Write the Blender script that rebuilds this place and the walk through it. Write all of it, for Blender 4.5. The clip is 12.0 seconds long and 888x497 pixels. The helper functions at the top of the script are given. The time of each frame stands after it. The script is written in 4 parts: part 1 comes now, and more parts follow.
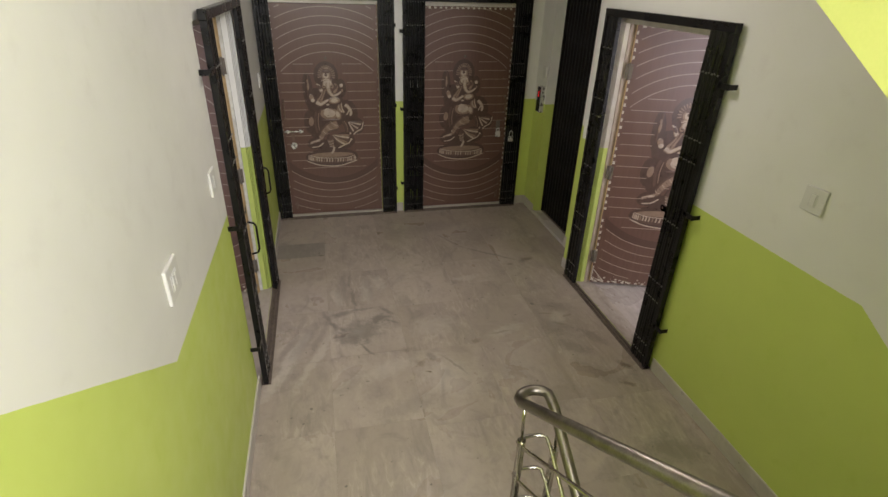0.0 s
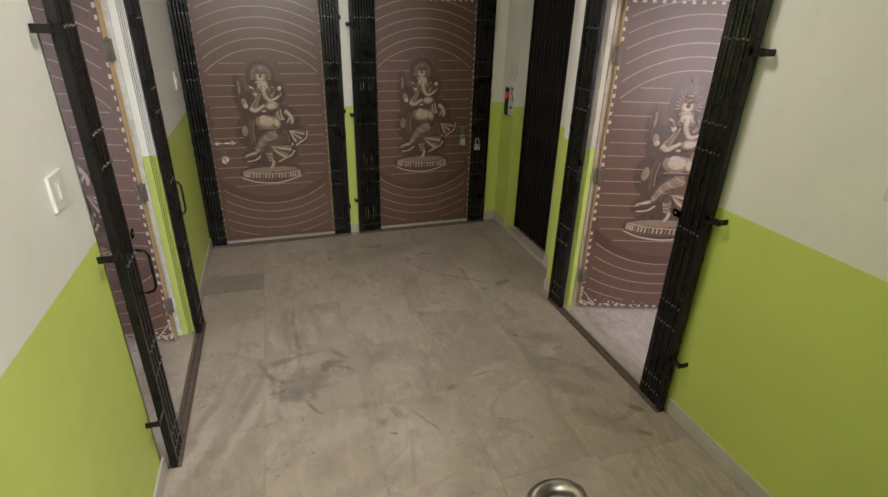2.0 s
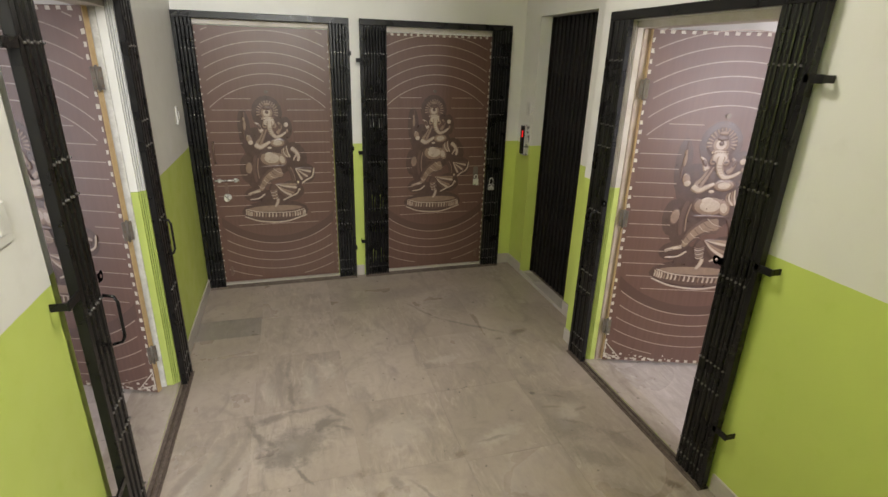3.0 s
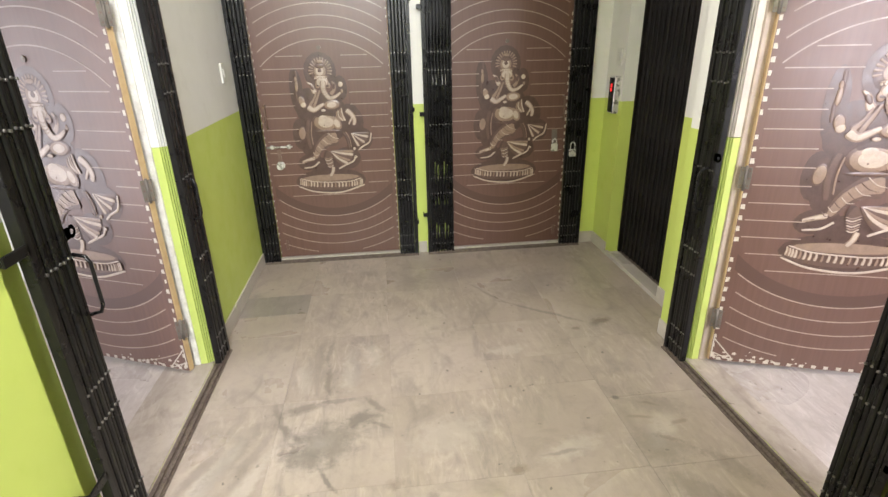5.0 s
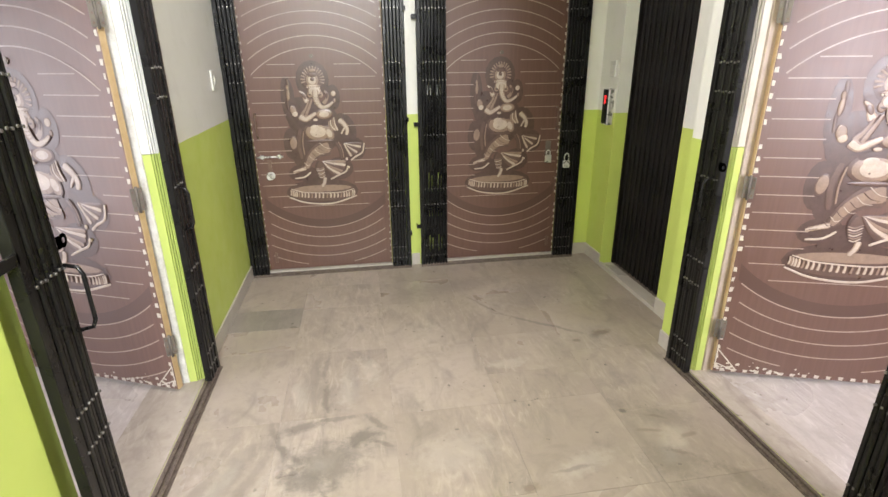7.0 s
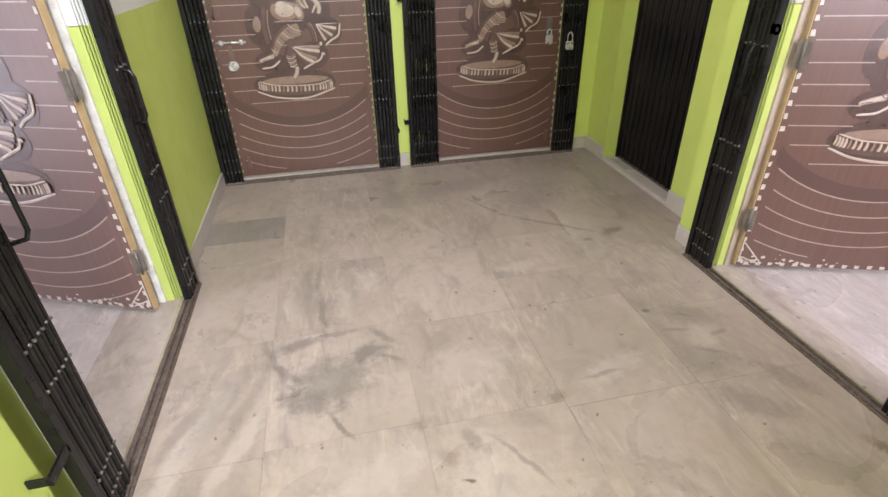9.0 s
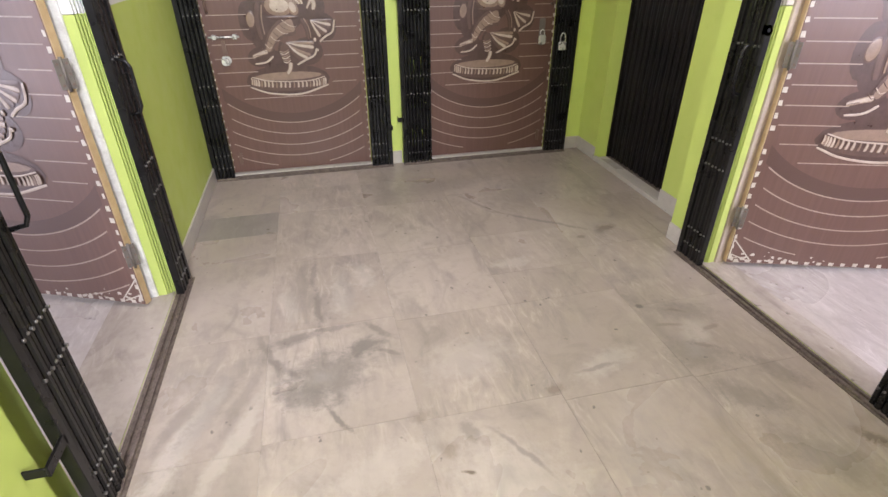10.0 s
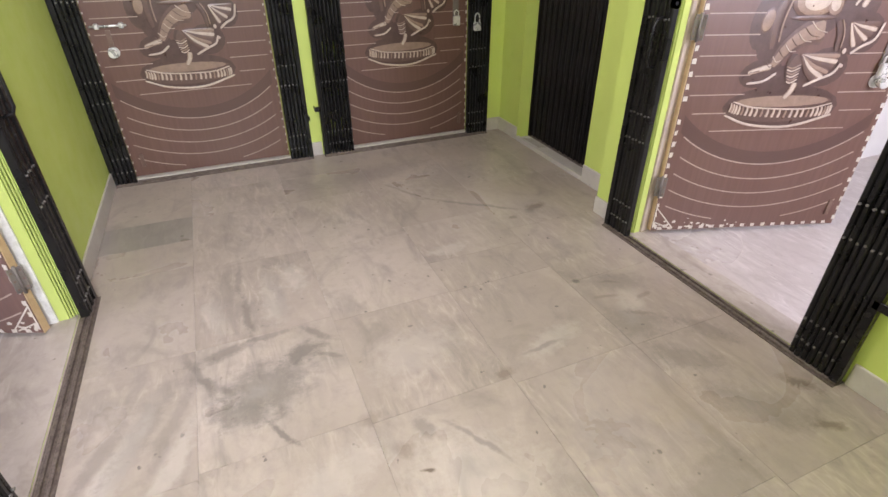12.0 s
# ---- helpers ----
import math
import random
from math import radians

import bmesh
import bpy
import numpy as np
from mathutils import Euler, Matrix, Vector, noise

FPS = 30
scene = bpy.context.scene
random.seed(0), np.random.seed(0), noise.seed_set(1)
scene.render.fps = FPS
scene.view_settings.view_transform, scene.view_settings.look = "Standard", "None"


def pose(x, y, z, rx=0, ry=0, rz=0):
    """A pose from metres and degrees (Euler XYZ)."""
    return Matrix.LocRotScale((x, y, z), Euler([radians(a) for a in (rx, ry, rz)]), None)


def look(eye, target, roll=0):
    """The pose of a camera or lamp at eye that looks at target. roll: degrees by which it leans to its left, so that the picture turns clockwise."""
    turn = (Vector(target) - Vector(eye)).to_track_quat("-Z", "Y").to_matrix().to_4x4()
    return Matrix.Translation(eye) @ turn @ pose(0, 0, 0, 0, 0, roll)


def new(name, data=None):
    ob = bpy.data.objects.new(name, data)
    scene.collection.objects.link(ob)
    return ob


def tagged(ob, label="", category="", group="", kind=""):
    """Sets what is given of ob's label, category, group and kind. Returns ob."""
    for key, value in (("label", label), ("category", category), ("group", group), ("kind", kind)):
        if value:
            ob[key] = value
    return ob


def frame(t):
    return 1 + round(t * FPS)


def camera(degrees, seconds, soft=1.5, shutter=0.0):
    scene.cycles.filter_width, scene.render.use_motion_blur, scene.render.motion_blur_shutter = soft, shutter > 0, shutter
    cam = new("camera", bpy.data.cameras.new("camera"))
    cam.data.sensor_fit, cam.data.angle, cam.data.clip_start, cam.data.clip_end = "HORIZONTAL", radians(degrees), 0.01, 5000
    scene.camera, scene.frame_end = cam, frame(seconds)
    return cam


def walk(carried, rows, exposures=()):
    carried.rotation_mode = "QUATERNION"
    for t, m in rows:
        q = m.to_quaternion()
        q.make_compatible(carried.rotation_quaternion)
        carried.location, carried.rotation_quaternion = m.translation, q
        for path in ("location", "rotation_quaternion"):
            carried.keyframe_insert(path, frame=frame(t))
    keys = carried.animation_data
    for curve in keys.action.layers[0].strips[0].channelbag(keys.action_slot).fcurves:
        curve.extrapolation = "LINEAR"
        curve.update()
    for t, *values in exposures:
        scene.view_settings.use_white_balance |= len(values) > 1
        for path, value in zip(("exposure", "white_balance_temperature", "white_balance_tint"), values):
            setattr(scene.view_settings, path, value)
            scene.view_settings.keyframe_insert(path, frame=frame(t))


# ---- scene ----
cam = camera(81.8, 12.0)
PATH = [
    (0, (0.013, -0.029, 2.254), (0.437, 1.688, 1.32), 1.9),
    (0.5, (0.041, 0.112, 2.218), (0.506, 1.818, 1.282), 2.3),
    (1, (0.026, 0.266, 2.101), (0.615, 1.923, 1.148), 2.1),
    (1.5, (0.068, 0.425, 2.003), (0.664, 2.086, 1.062), 1.6),
    (2, (0.159, 0.561, 1.942), (0.732, 2.279, 1.094), 1.6),
    (2.5, (0.193, 0.712, 1.864), (0.815, 2.469, 1.14), 1.8),
    (3, (0.25, 0.801, 1.856), (0.791, 2.595, 1.154), 1.7),
    (3.5, (0.364, 0.84, 1.837), (0.755, 2.646, 1.072), 1.2),
    (5.5, (0.492, 1.254, 1.55), (0.698, 3.109, 0.832), -1.4),
    (6, (0.44, 1.249, 1.573), (0.725, 3.116, 0.917), -0.5),
    (6.5, (0.412, 1.244, 1.573), (0.708, 3.126, 0.964), 0.1),
    (7, (0.387, 1.269, 1.552), (0.681, 3.12, 0.852), -0.5),
    (7.5, (0.374, 1.359, 1.488), (0.615, 3.159, 0.65), -1.3),
    (9.5, (0.271, 1.551, 1.37), (0.664, 3.223, 0.344), -0.8),
    (10, (0.252, 1.529, 1.36), (0.659, 3.205, 0.347), -0.1),
    (10.5, (0.247, 1.517, 1.355), (0.647, 3.203, 0.357), 0.3),
    (11, (0.246, 1.509, 1.358), (0.676, 3.165, 0.323), 1.2),
    (11.5, (0.235, 1.515, 1.356), (0.746, 3.136, 0.301), 1.1),
    (12, (0.237, 1.603, 1.332), (0.905, 3.165, 0.277), -0.1),
]
walk(cam, [(t, look(eye, target, roll)) for t, eye, target, roll in PATH],
     exposures=[(0.0, -0.56, 6750, 13), (2.0, -0.36, 6800, 11.5), (3.7, 0.26, 6700, 10), (5.3, 0.82, 6500, 10.5), (8.0, 0.83, 6450, 12), (9.5, 0.68, 6150, 18), (12.0, 0.68, 6150, 18)])

# ---- world and large lights ----
world = bpy.data.worlds.new("world")
scene.world = world
world.use_nodes = True
wn = world.node_tree
sky = wn.nodes.new("ShaderNodeTexSky")
sky.sky_type = "NISHITA"
sky.sun_disc = False
sky.sun_elevation = radians(40)
sky.sun_rotation = radians(200)
wn.links.new(sky.outputs[0], wn.nodes["Background"].inputs[0])
wn.nodes["Background"].inputs[1].default_value = 0.12


def area(name, m, w, h, power, colour):
    """An area lamp: daylight standing in a window opening, or the landing's added fill."""
    d = bpy.data.lights.new(name, "AREA")
    d.shape, d.size, d.size_y, d.energy, d.color = "RECTANGLE", w, h, power, colour
    ob = new(name, d)
    ob.matrix_world = m
    return ob


area("daylight_stair_window", look((0.75, -2.25, 3.0), (1.15, 1.0, 1.0)), 1.5, 1.3, 330, (0.96, 0.98, 1.0))
# fill added over the landing to brighten it; no source is seen there
area("landing_fill_lamp", look((0.8, 2.7, 2.86), (0.8, 2.7, 0.0)), 0.35, 0.35, 27, (1.0, 0.95, 0.9))
area("daylight_right_room", look((2.85, 0.47, 1.6), (2.85, 3.4, 1.3)), 1.0, 1.3, 60, (0.93, 0.9, 1.0))
area("daylight_left_room", look((-3.62, 2.7, 1.08), (-1.0, 2.9, 0.95)), 1.8, 2.0, 50, (0.93, 0.91, 1.0))

# ---- materials ----


def nodes_of(name, rough=0.6, metal=0.0, spec=0.5):
    m = bpy.data.materials.new(name)
    m.use_nodes = True
    t = m.node_tree
    b = t.nodes["Principled BSDF"]
    b.inputs["Roughness"].default_value = rough
    b.inputs["Metallic"].default_value = metal
    b.inputs["Specular IOR Level"].default_value = spec
    return m, t, b


def node(t, kind, **values):
    n = t.nodes.new(kind)
    for k, v in values.items():
        n.inputs[k.replace("_", " ")].default_value = v
    return n


def mix(t, fac, a, b):
    n = t.nodes.new("ShaderNodeMix")
    n.data_type = "RGBA"
    for sock, v in ((n.inputs[0], fac), (n.inputs[6], a), (n.inputs[7], b)):
        if isinstance(v, (int, float)):
            sock.default_value = v
        elif isinstance(v, tuple):
            sock.default_value = (*v, 1)
        else:
            t.links.new(v, sock)
    return n.outputs[2]


def ramp(t, fac, lo, hi, a=0.0, b=1.0):
    n = t.nodes.new("ShaderNodeMapRange")
    t.links.new(fac, n.inputs[0])
    for i, v in enumerate((lo, hi, a, b)):
        n.inputs[i + 1].default_value = v
    return n.outputs[0]


def math2(t, op, a, b):
    n = t.nodes.new("ShaderNodeMath")
    n.operation = op
    for i, v in enumerate((a, b)):
        if isinstance(v, (int, float)):
            n.inputs[i].default_value = v
        else:
            t.links.new(v, n.inputs[i])
    return n.outputs[0]


def noise_at(t, scale, detail=4, rough=0.55, vec=None, dist=0.0):
    n = node(t, "ShaderNodeTexNoise", Scale=scale, Detail=detail, Roughness=rough, Distortion=dist)
    if vec is None:
        g = t.nodes.new("ShaderNodeNewGeometry")
        vec = g.outputs["Position"]
    t.links.new(vec, n.inputs["Vector"])
    return n.outputs["Fac"]


def bump(t, b, height, strength=0.2, dist=0.01):
    n = node(t, "ShaderNodeBump", Strength=strength, Distance=dist)
    t.links.new(height, n.inputs["Height"])
    t.links.new(n.outputs[0], b.inputs["Normal"])


def simple(name, a, c, rough=0.6, metal=0.0, scale=14, strength=0.1, spec=0.5, fine=160):
    """Two tones over a coarse and a fine noise, with a little relief."""
    m, t, b = nodes_of(name, rough, metal, spec)
    n1, n2 = noise_at(t, scale), noise_at(t, fine, 2)
    f = ramp(t, math2(t, "ADD", math2(t, "MULTIPLY", n1, 0.7), math2(t, "MULTIPLY", n2, 0.3)), 0.35, 0.65)
    t.links.new(mix(t, f, a, c), b.inputs["Base Color"])
    t.links.new(ramp(t, n1, 0.3, 0.7, max(0.02, rough - 0.08), min(1, rough + 0.08)), b.inputs["Roughness"])
    bump(t, b, n2, strength, 0.002)
    return m


WHITE = (0.74, 0.73, 0.69)
GREEN = (0.55, 0.64, 0.155)


def wall_paint(name, slope=0.0, kink=0.0):
    """Satin wall paint, white over a lime green dado; the dado line climbs or falls beside the stairs."""
    m, t, b = nodes_of(name, 0.42, 0, 0.4)
    g = t.nodes.new("ShaderNodeNewGeometry")
    s = t.nodes.new("ShaderNodeSeparateXYZ")
    t.links.new(g.outputs["Position"], s.inputs[0])
    big, mid, fine = noise_at(t, 1.7, 3), noise_at(t, 9, 4), noise_at(t, 260, 2)
    run = math2(t, "MAXIMUM", math2(t, "SUBTRACT", kink, s.outputs["Y"]), 0.0)
    line = math2(t, "ADD", math2(t, "MULTIPLY", run, slope), 1.168)
    wob = math2(t, "MULTIPLY", math2(t, "SUBTRACT", mid, 0.5), 0.006)
    up = math2(t, "GREATER_THAN", math2(t, "ADD", s.outputs["Z"], wob), line)
    w = mix(t, ramp(t, big, 0.3, 0.7), WHITE, (0.69, 0.68, 0.63))
    w = mix(t, ramp(t, mid, 0.58, 0.8, 0, 0.35), w, (0.6, 0.58, 0.53))
    gr = mix(t, ramp(t, big, 0.3, 0.7), GREEN, (0.5, 0.595, 0.14))
    gr = mix(t, ramp(t, mid, 0.6, 0.8, 0, 0.3), gr, (0.42, 0.54, 0.075))
    t.links.new(mix(t, up, gr, w), b.inputs["Base Color"])
    t.links.new(ramp(t, mid, 0.3, 0.7, 0.36, 0.52), b.inputs["Roughness"])
    bump(t, b, math2(t, "ADD", math2(t, "MULTIPLY", fine, 0.25), mid), 0.12, 0.006)
    return m


def stain_at(t, pos, wobble, x, y, rx, ry, turn, strength):
    """A stain of its own shape: an ellipse with a ragged, clouded edge."""
    mp = t.nodes.new("ShaderNodeMapping")
    mp.vector_type = "TEXTURE"
    mp.inputs["Location"].default_value = (x, y, 0)
    mp.inputs["Rotation"].default_value = (0, 0, radians(turn))
    mp.inputs["Scale"].default_value = (rx, ry, 1)
    t.links.new(pos, mp.inputs[0])
    ln = t.nodes.new("ShaderNodeVectorMath")
    ln.operation = "LENGTH"
    t.links.new(mp.outputs[0], ln.inputs[0])
    d = math2(t, "ADD", ln.outputs["Value"], wobble)
    return ramp(t, d, 1.15, 0.5, 0.0, strength)


def floor_stains(t, c, colour):
    """Grey blotches, veins and hairline cracks known on the landing floor."""
    g = t.nodes.new("ShaderNodeNewGeometry")
    jog = t.nodes.new("ShaderNodeTexNoise")
    jog.inputs["Scale"].default_value, jog.inputs["Detail"].default_value = 7, 5
    t.links.new(g.outputs["Position"], jog.inputs["Vector"])
    sub = t.nodes.new("ShaderNodeVectorMath")
    sub.operation = "MULTIPLY_ADD"
    sub.inputs[1].default_value, sub.inputs[2].default_value = (0.06, 0.06, 0), (-0.03, -0.03, 0)
    t.links.new(jog.outputs["Color"], sub.inputs[0])
    add = t.nodes.new("ShaderNodeVectorMath")
    t.links.new(g.outputs["Position"], add.inputs[0])
    t.links.new(sub.outputs[0], add.inputs[1])
    flat = t.nodes.new("ShaderNodeVectorMath")
    flat.operation = "MULTIPLY"
    flat.inputs[1].default_value = (1, 1, 0)
    t.links.new(add.outputs[0], flat.inputs[0])
    wob = math2(t, "MULTIPLY", math2(t, "SUBTRACT", noise_at(t, 22, 6, 0.75), 0.5), 2.3)

    def put(*a, tint=colour):
        nonlocal c
        c = mix(t, stain_at(t, flat.outputs[0], wob, *a), c, tint)

    pale, ochre, mud = (0.56, 0.5, 0.45), (0.34, 0.27, 0.185), (0.15, 0.115, 0.085)
    # pale clouds and streaks
    for a in ((-0.30, 2.80, 0.045, 0.3, -24, 0.42), (-0.16, 2.72, 0.035, 0.3, -24, 0.36), (-0.40, 2.55, 0.05, 0.25, -30, 0.36), (0.02, 3.45, 0.05, 0.14, 5, 0.30), (0.25, 3.5, 0.06, 0.2, 0, 0.33), (0.36, 3.62, 0.05, 0.15, 8, 0.30),
              (0.14, 2.98, 0.035, 0.03, 0, 0.36), (0.7, 2.95, 0.2, 0.12, 15, 0.24), (1.1, 3.56, 0.12, 0.05, 5, 0.36), (0.7, 2.4, 0.22, 0.16, -30, 0.30), (1.2, 2.8, 0.16, 0.05, 20, 0.30), (0.3, 2.55, 0.2, 0.08, 20, 0.27), (1.62, 2.85, 0.06, 0.14, -40, 0.30)):
        put(*a, tint=pale)
    # yellowish dirt worn in towards the side door
    for a in ((1.55, 2.3, 0.3, 0.14, -30, 0.25), (1.82, 2.45, 0.12, 0.22, 10, 0.23), (1.35, 2.15, 0.2, 0.1, 20, 0.17), (1.75, 3.55, 0.1, 0.2, 0, 0.17), (1.6, 4.1, 0.3, 0.16, -20, 0.17), (1.2, 4.75, 0.5, 0.12, 0, 0.17)):
        put(*a, tint=ochre)
    # brown spots
    for a in ((1.73, 3.79, 0.06, 0.035, 15, 0.8), (1.55, 3.72, 0.03, 0.02, 0, 0.6), (1.62, 2.80, 0.06, 0.016, -30, 0.45), (1.56, 2.94, 0.05, 0.012, -15, 0.4), (1.72, 2.89, 0.06, 0.012, 20, 0.4), (0.52, 2.57, 0.03, 0.045, 25, 0.4),
              (0.46, 2.72, 0.04, 0.035, 0, 0.3), (1.64, 3.02, 0.05, 0.012, -25, 0.4), (1.86, 2.28, 0.07, 0.03, -50, 0.7), (1.78, 2.12, 0.06, 0.025, -30, 0.7), (0.95, 2.72, 0.04, 0.03, 10, 0.5), (0.56, 2.47, 0.02, 0.008, -40, 0.9)):
        put(*a, tint=mud)

    # blotches
    put(0.16, 2.985, 0.17, 0.13, 10, 0.6), put(0.08, 2.9, 0.12, 0.06, -20, 0.5), put(0.31, 3.113, 0.085, 0.05, 20, 0.8), put(0.40, 3.06, 0.07, 0.014, -25, 0.6), put(0.05, 3.215, 0.12, 0.035, 12, 0.62), put(0.19, 3.25, 0.1, 0.016, 5, 0.5), put(0.385, 3.20, 0.09, 0.02, -50, 0.6), put(0.0, 3.07, 0.1, 0.02, -45, 0.5)
    put(-0.27, 4.29, 0.2, 0.1, 0, 0.3), put(-0.22, 2.95, 0.05, 0.24, -24, 0.4), put(-0.33, 2.9, 0.03, 0.2, -24, 0.4), put(-0.12, 2.95, 0.025, 0.22, -20, 0.35)
    # veins
    put(0.14, 3.42, 0.018, 0.17, 3, 0.65), put(0.13, 3.7, 0.016, 0.14, -4, 0.5), put(0.07, 3.6, 0.05, 0.25, -5, 0.28), put(0.27, 3.6, 0.03, 0.25, 4, 0.3), put(0.19, 2.77, 0.012, 0.09, 28, 0.8), put(-0.04, 3.13, 0.014, 0.18, 22, 0.5)
    put(1.42, 3.95, 0.32, 0.016, -37, 0.6), put(0.745, 2.50, 0.012, 0.13, 32, 0.5), put(1.13, 4.25, 0.2, 0.012, -58, 0.5), put(1.15, 2.78, 0.1, 0.01, 5, 0.5)
    # dirt towards the side door
    put(1.667, 3.01, 0.16, 0.07, -20, 0.4), put(1.56, 2.765, 0.14, 0.1, -30, 0.45), put(1.6, 2.53, 0.16, 0.06, -40, 0.45), put(1.80, 2.60, 0.14, 0.05, -60, 0.5), put(1.65, 2.26, 0.2, 0.08, -45, 0.4)
    put(1.514, 3.085, 0.014, 0.016, 0, 1.0), put(1.7, 3.76, 0.05, 0.03, 20, 0.6), put(1.0, 4.6, 0.4, 0.12, 10, 0.3), put(1.45, 4.35, 0.3, 0.2, 30, 0.32), put(0.62, 4.5, 0.1, 0.15, 0, 0.25)
    put(0.60, 2.62, 0.03, 0.06, 20, 0.5), put(1.25, 2.05, 0.25, 0.12, 30, 0.3), put(1.75, 1.6, 0.2, 0.09, -20, 0.5), put(1.35, 1.55, 0.12, 0.06, 30, 0.4), put(0.4, 2.2, 0.2, 0.06, 15, 0.25)
    return c


def marble(name, light, dark, stain, amount=1.0, rough=0.3, known=False):
    """Worn marble slabs: cloudy tone slab by slab, streaks, soot-grey patches and speckles."""
    m, t, b = nodes_of(name, rough)
    g = t.nodes.new("ShaderNodeNewGeometry")
    o = t.nodes.new("ShaderNodeObjectInfo")
    off = t.nodes.new("ShaderNodeVectorMath")
    off.operation = "MULTIPLY_ADD"
    comb = t.nodes.new("ShaderNodeCombineXYZ")
    for i in range(3):
        t.links.new(o.outputs["Random"], comb.inputs[i])
    off.inputs[1].default_value = (37, 53, 11)
    t.links.new(comb.outputs[0], off.inputs[0])
    t.links.new(g.outputs["Position"], off.inputs[2])
    turn = t.nodes.new("ShaderNodeMapping")
    turn.inputs["Rotation"].default_value = (0, 0, 0.6)
    turn.inputs["Scale"].default_value = (1.9, 0.8, 1)
    spin = t.nodes.new("ShaderNodeCombineXYZ")
    t.links.new(math2(t, "MULTIPLY", o.outputs["Random"], 2.2), spin.inputs[2])
    t.links.new(spin.outputs[0], turn.inputs["Rotation"])
    t.links.new(off.outputs[0], turn.inputs[0])
    cloud = noise_at(t, 1.6, 5, 0.5, off.outputs[0], 0.6)
    streak = noise_at(t, 3.2, 6, 0.6, turn.outputs[0], 1.2)
    blot = noise_at(t, 4.5, 6, 0.62, off.outputs[0], 0.8)
    worn = noise_at(t, 1.1, 3, 0.5)
    speck = noise_at(t, 70, 3)
    c = mix(t, ramp(t, cloud, 0.3, 0.7), light, dark)
    c = mix(t, math2(t, "MULTIPLY", ramp(t, o.outputs["Random"], 0, 1, 0.0, 0.8), amount), c, dark)
    c = mix(t, ramp(t, streak, 0.54, 0.72, 0, 0.5 * amount), c, stain)
    c = mix(t, ramp(t, streak, 0.44, 0.28, 0, 0.25 * amount), c, tuple(min(0.8, v * 1.22) for v in light))
    c = mix(t, ramp(t, blot, 0.56, 0.76, 0, 0.6 * amount), c, stain)
    c = mix(t, ramp(t, worn, 0.45, 0.75, 0, 0.3 * amount), c, tuple(v * 0.7 for v in dark))
    mott = noise_at(t, 18, 6, 0.7)
    c = mix(t, ramp(t, mott, 0.48, 0.74, 0, 0.42 * amount), c, tuple(v * 0.78 for v in dark))
    c = mix(t, ramp(t, speck, 0.68, 0.78, 0, 0.3), c, stain)
    vein_map = t.nodes.new("ShaderNodeMapping")
    vein_map.inputs["Scale"].default_value = (3.6, 1.0, 1)
    t.links.new(spin.outputs[0], vein_map.inputs["Rotation"])
    t.links.new(off.outputs[0], vein_map.inputs[0])
    vein = noise_at(t, 5.5, 5, 0.62, vein_map.outputs[0], 1.6)
    where = ramp(t, noise_at(t, 1.9, 2, 0.5, off.outputs[0]), 0.4, 0.62, 0, 1)
    c = mix(t, math2(t, "MULTIPLY", ramp(t, vein, 0.5, 0.68, 0, 0.5 * amount), where), c, tuple(v * 1.25 for v in stain))
    c = mix(t, math2(t, "MULTIPLY", ramp(t, vein, 0.46, 0.34, 0, 0.4 * amount), where), c, tuple(min(0.8, v * 1.15) for v in light))
    pit = noise_at(t, 26, 2, 0.4, off.outputs[0])
    c = mix(t, ramp(t, pit, 0.735, 0.78, 0, 0.75), c, tuple(v * 0.6 for v in stain))
    if known:
        c = floor_stains(t, c, tuple(v * 0.92 for v in stain))
    t.links.new(c, b.inputs["Base Color"])
    t.links.new(ramp(t, cloud, 0.3, 0.7, rough - 0.08, rough + 0.14), b.inputs["Roughness"])
    bump(t, b, math2(t, "ADD", speck, streak), 0.06, 0.002)
    return m


M_LEFT = wall_paint("paint_left_wall", 0.69, 1.372)
M_RIGHT = wall_paint("paint_right_wall", -0.63, 1.22)
M_WALL = wall_paint("paint_wall")
M_CEIL = simple("paint_ceiling", (0.76, 0.75, 0.72), (0.7, 0.69, 0.66), 0.7, scale=4)
M_LIME = simple("lime_paint", (0.76, 0.8, 0.27), (0.7, 0.75, 0.24), 0.45, scale=6)
M_FLOOR = marble("worn_marble", (0.475, 0.40, 0.348), (0.345, 0.286, 0.24), (0.185, 0.163, 0.142), 1.0, 0.32, True)
M_GREYSLAB = marble("grey_marble", (0.345, 0.3, 0.26), (0.26, 0.228, 0.2), (0.15, 0.135, 0.12), 0.8, 0.32)
M_ROOMFLOOR = marble("room_marble", (0.6, 0.55, 0.53), (0.46, 0.41, 0.385), (0.3, 0.255, 0.23), 1.0, 0.3)
M_SKIRT = marble("skirting_marble", (0.58, 0.54, 0.49), (0.45, 0.41, 0.365), (0.3, 0.265, 0.225), 0.6, 0.3)
M_SILL = marble("worn_sill_stone", (0.5, 0.44, 0.39), (0.38, 0.325, 0.28), (0.2, 0.165, 0.135), 1.3, 0.4)
M_GROUT = simple("dusty_joint", (0.2, 0.17, 0.145), (0.4, 0.35, 0.3), 0.9, scale=5)
M_IRON = simple("black_enamel_iron", (0.006, 0.0056, 0.0056), (0.010, 0.0095, 0.009), 0.3, 0.0, 9, 0.0, 0.28, 60)
M_RIVET = simple("worn_rivet_steel", (0.16, 0.15, 0.14), (0.3, 0.29, 0.27), 0.35, 0.8, 60)
M_TRACK = simple("dusty_brown_track", (0.085, 0.062, 0.05), (0.19, 0.15, 0.125), 0.6, 0.3, 40)
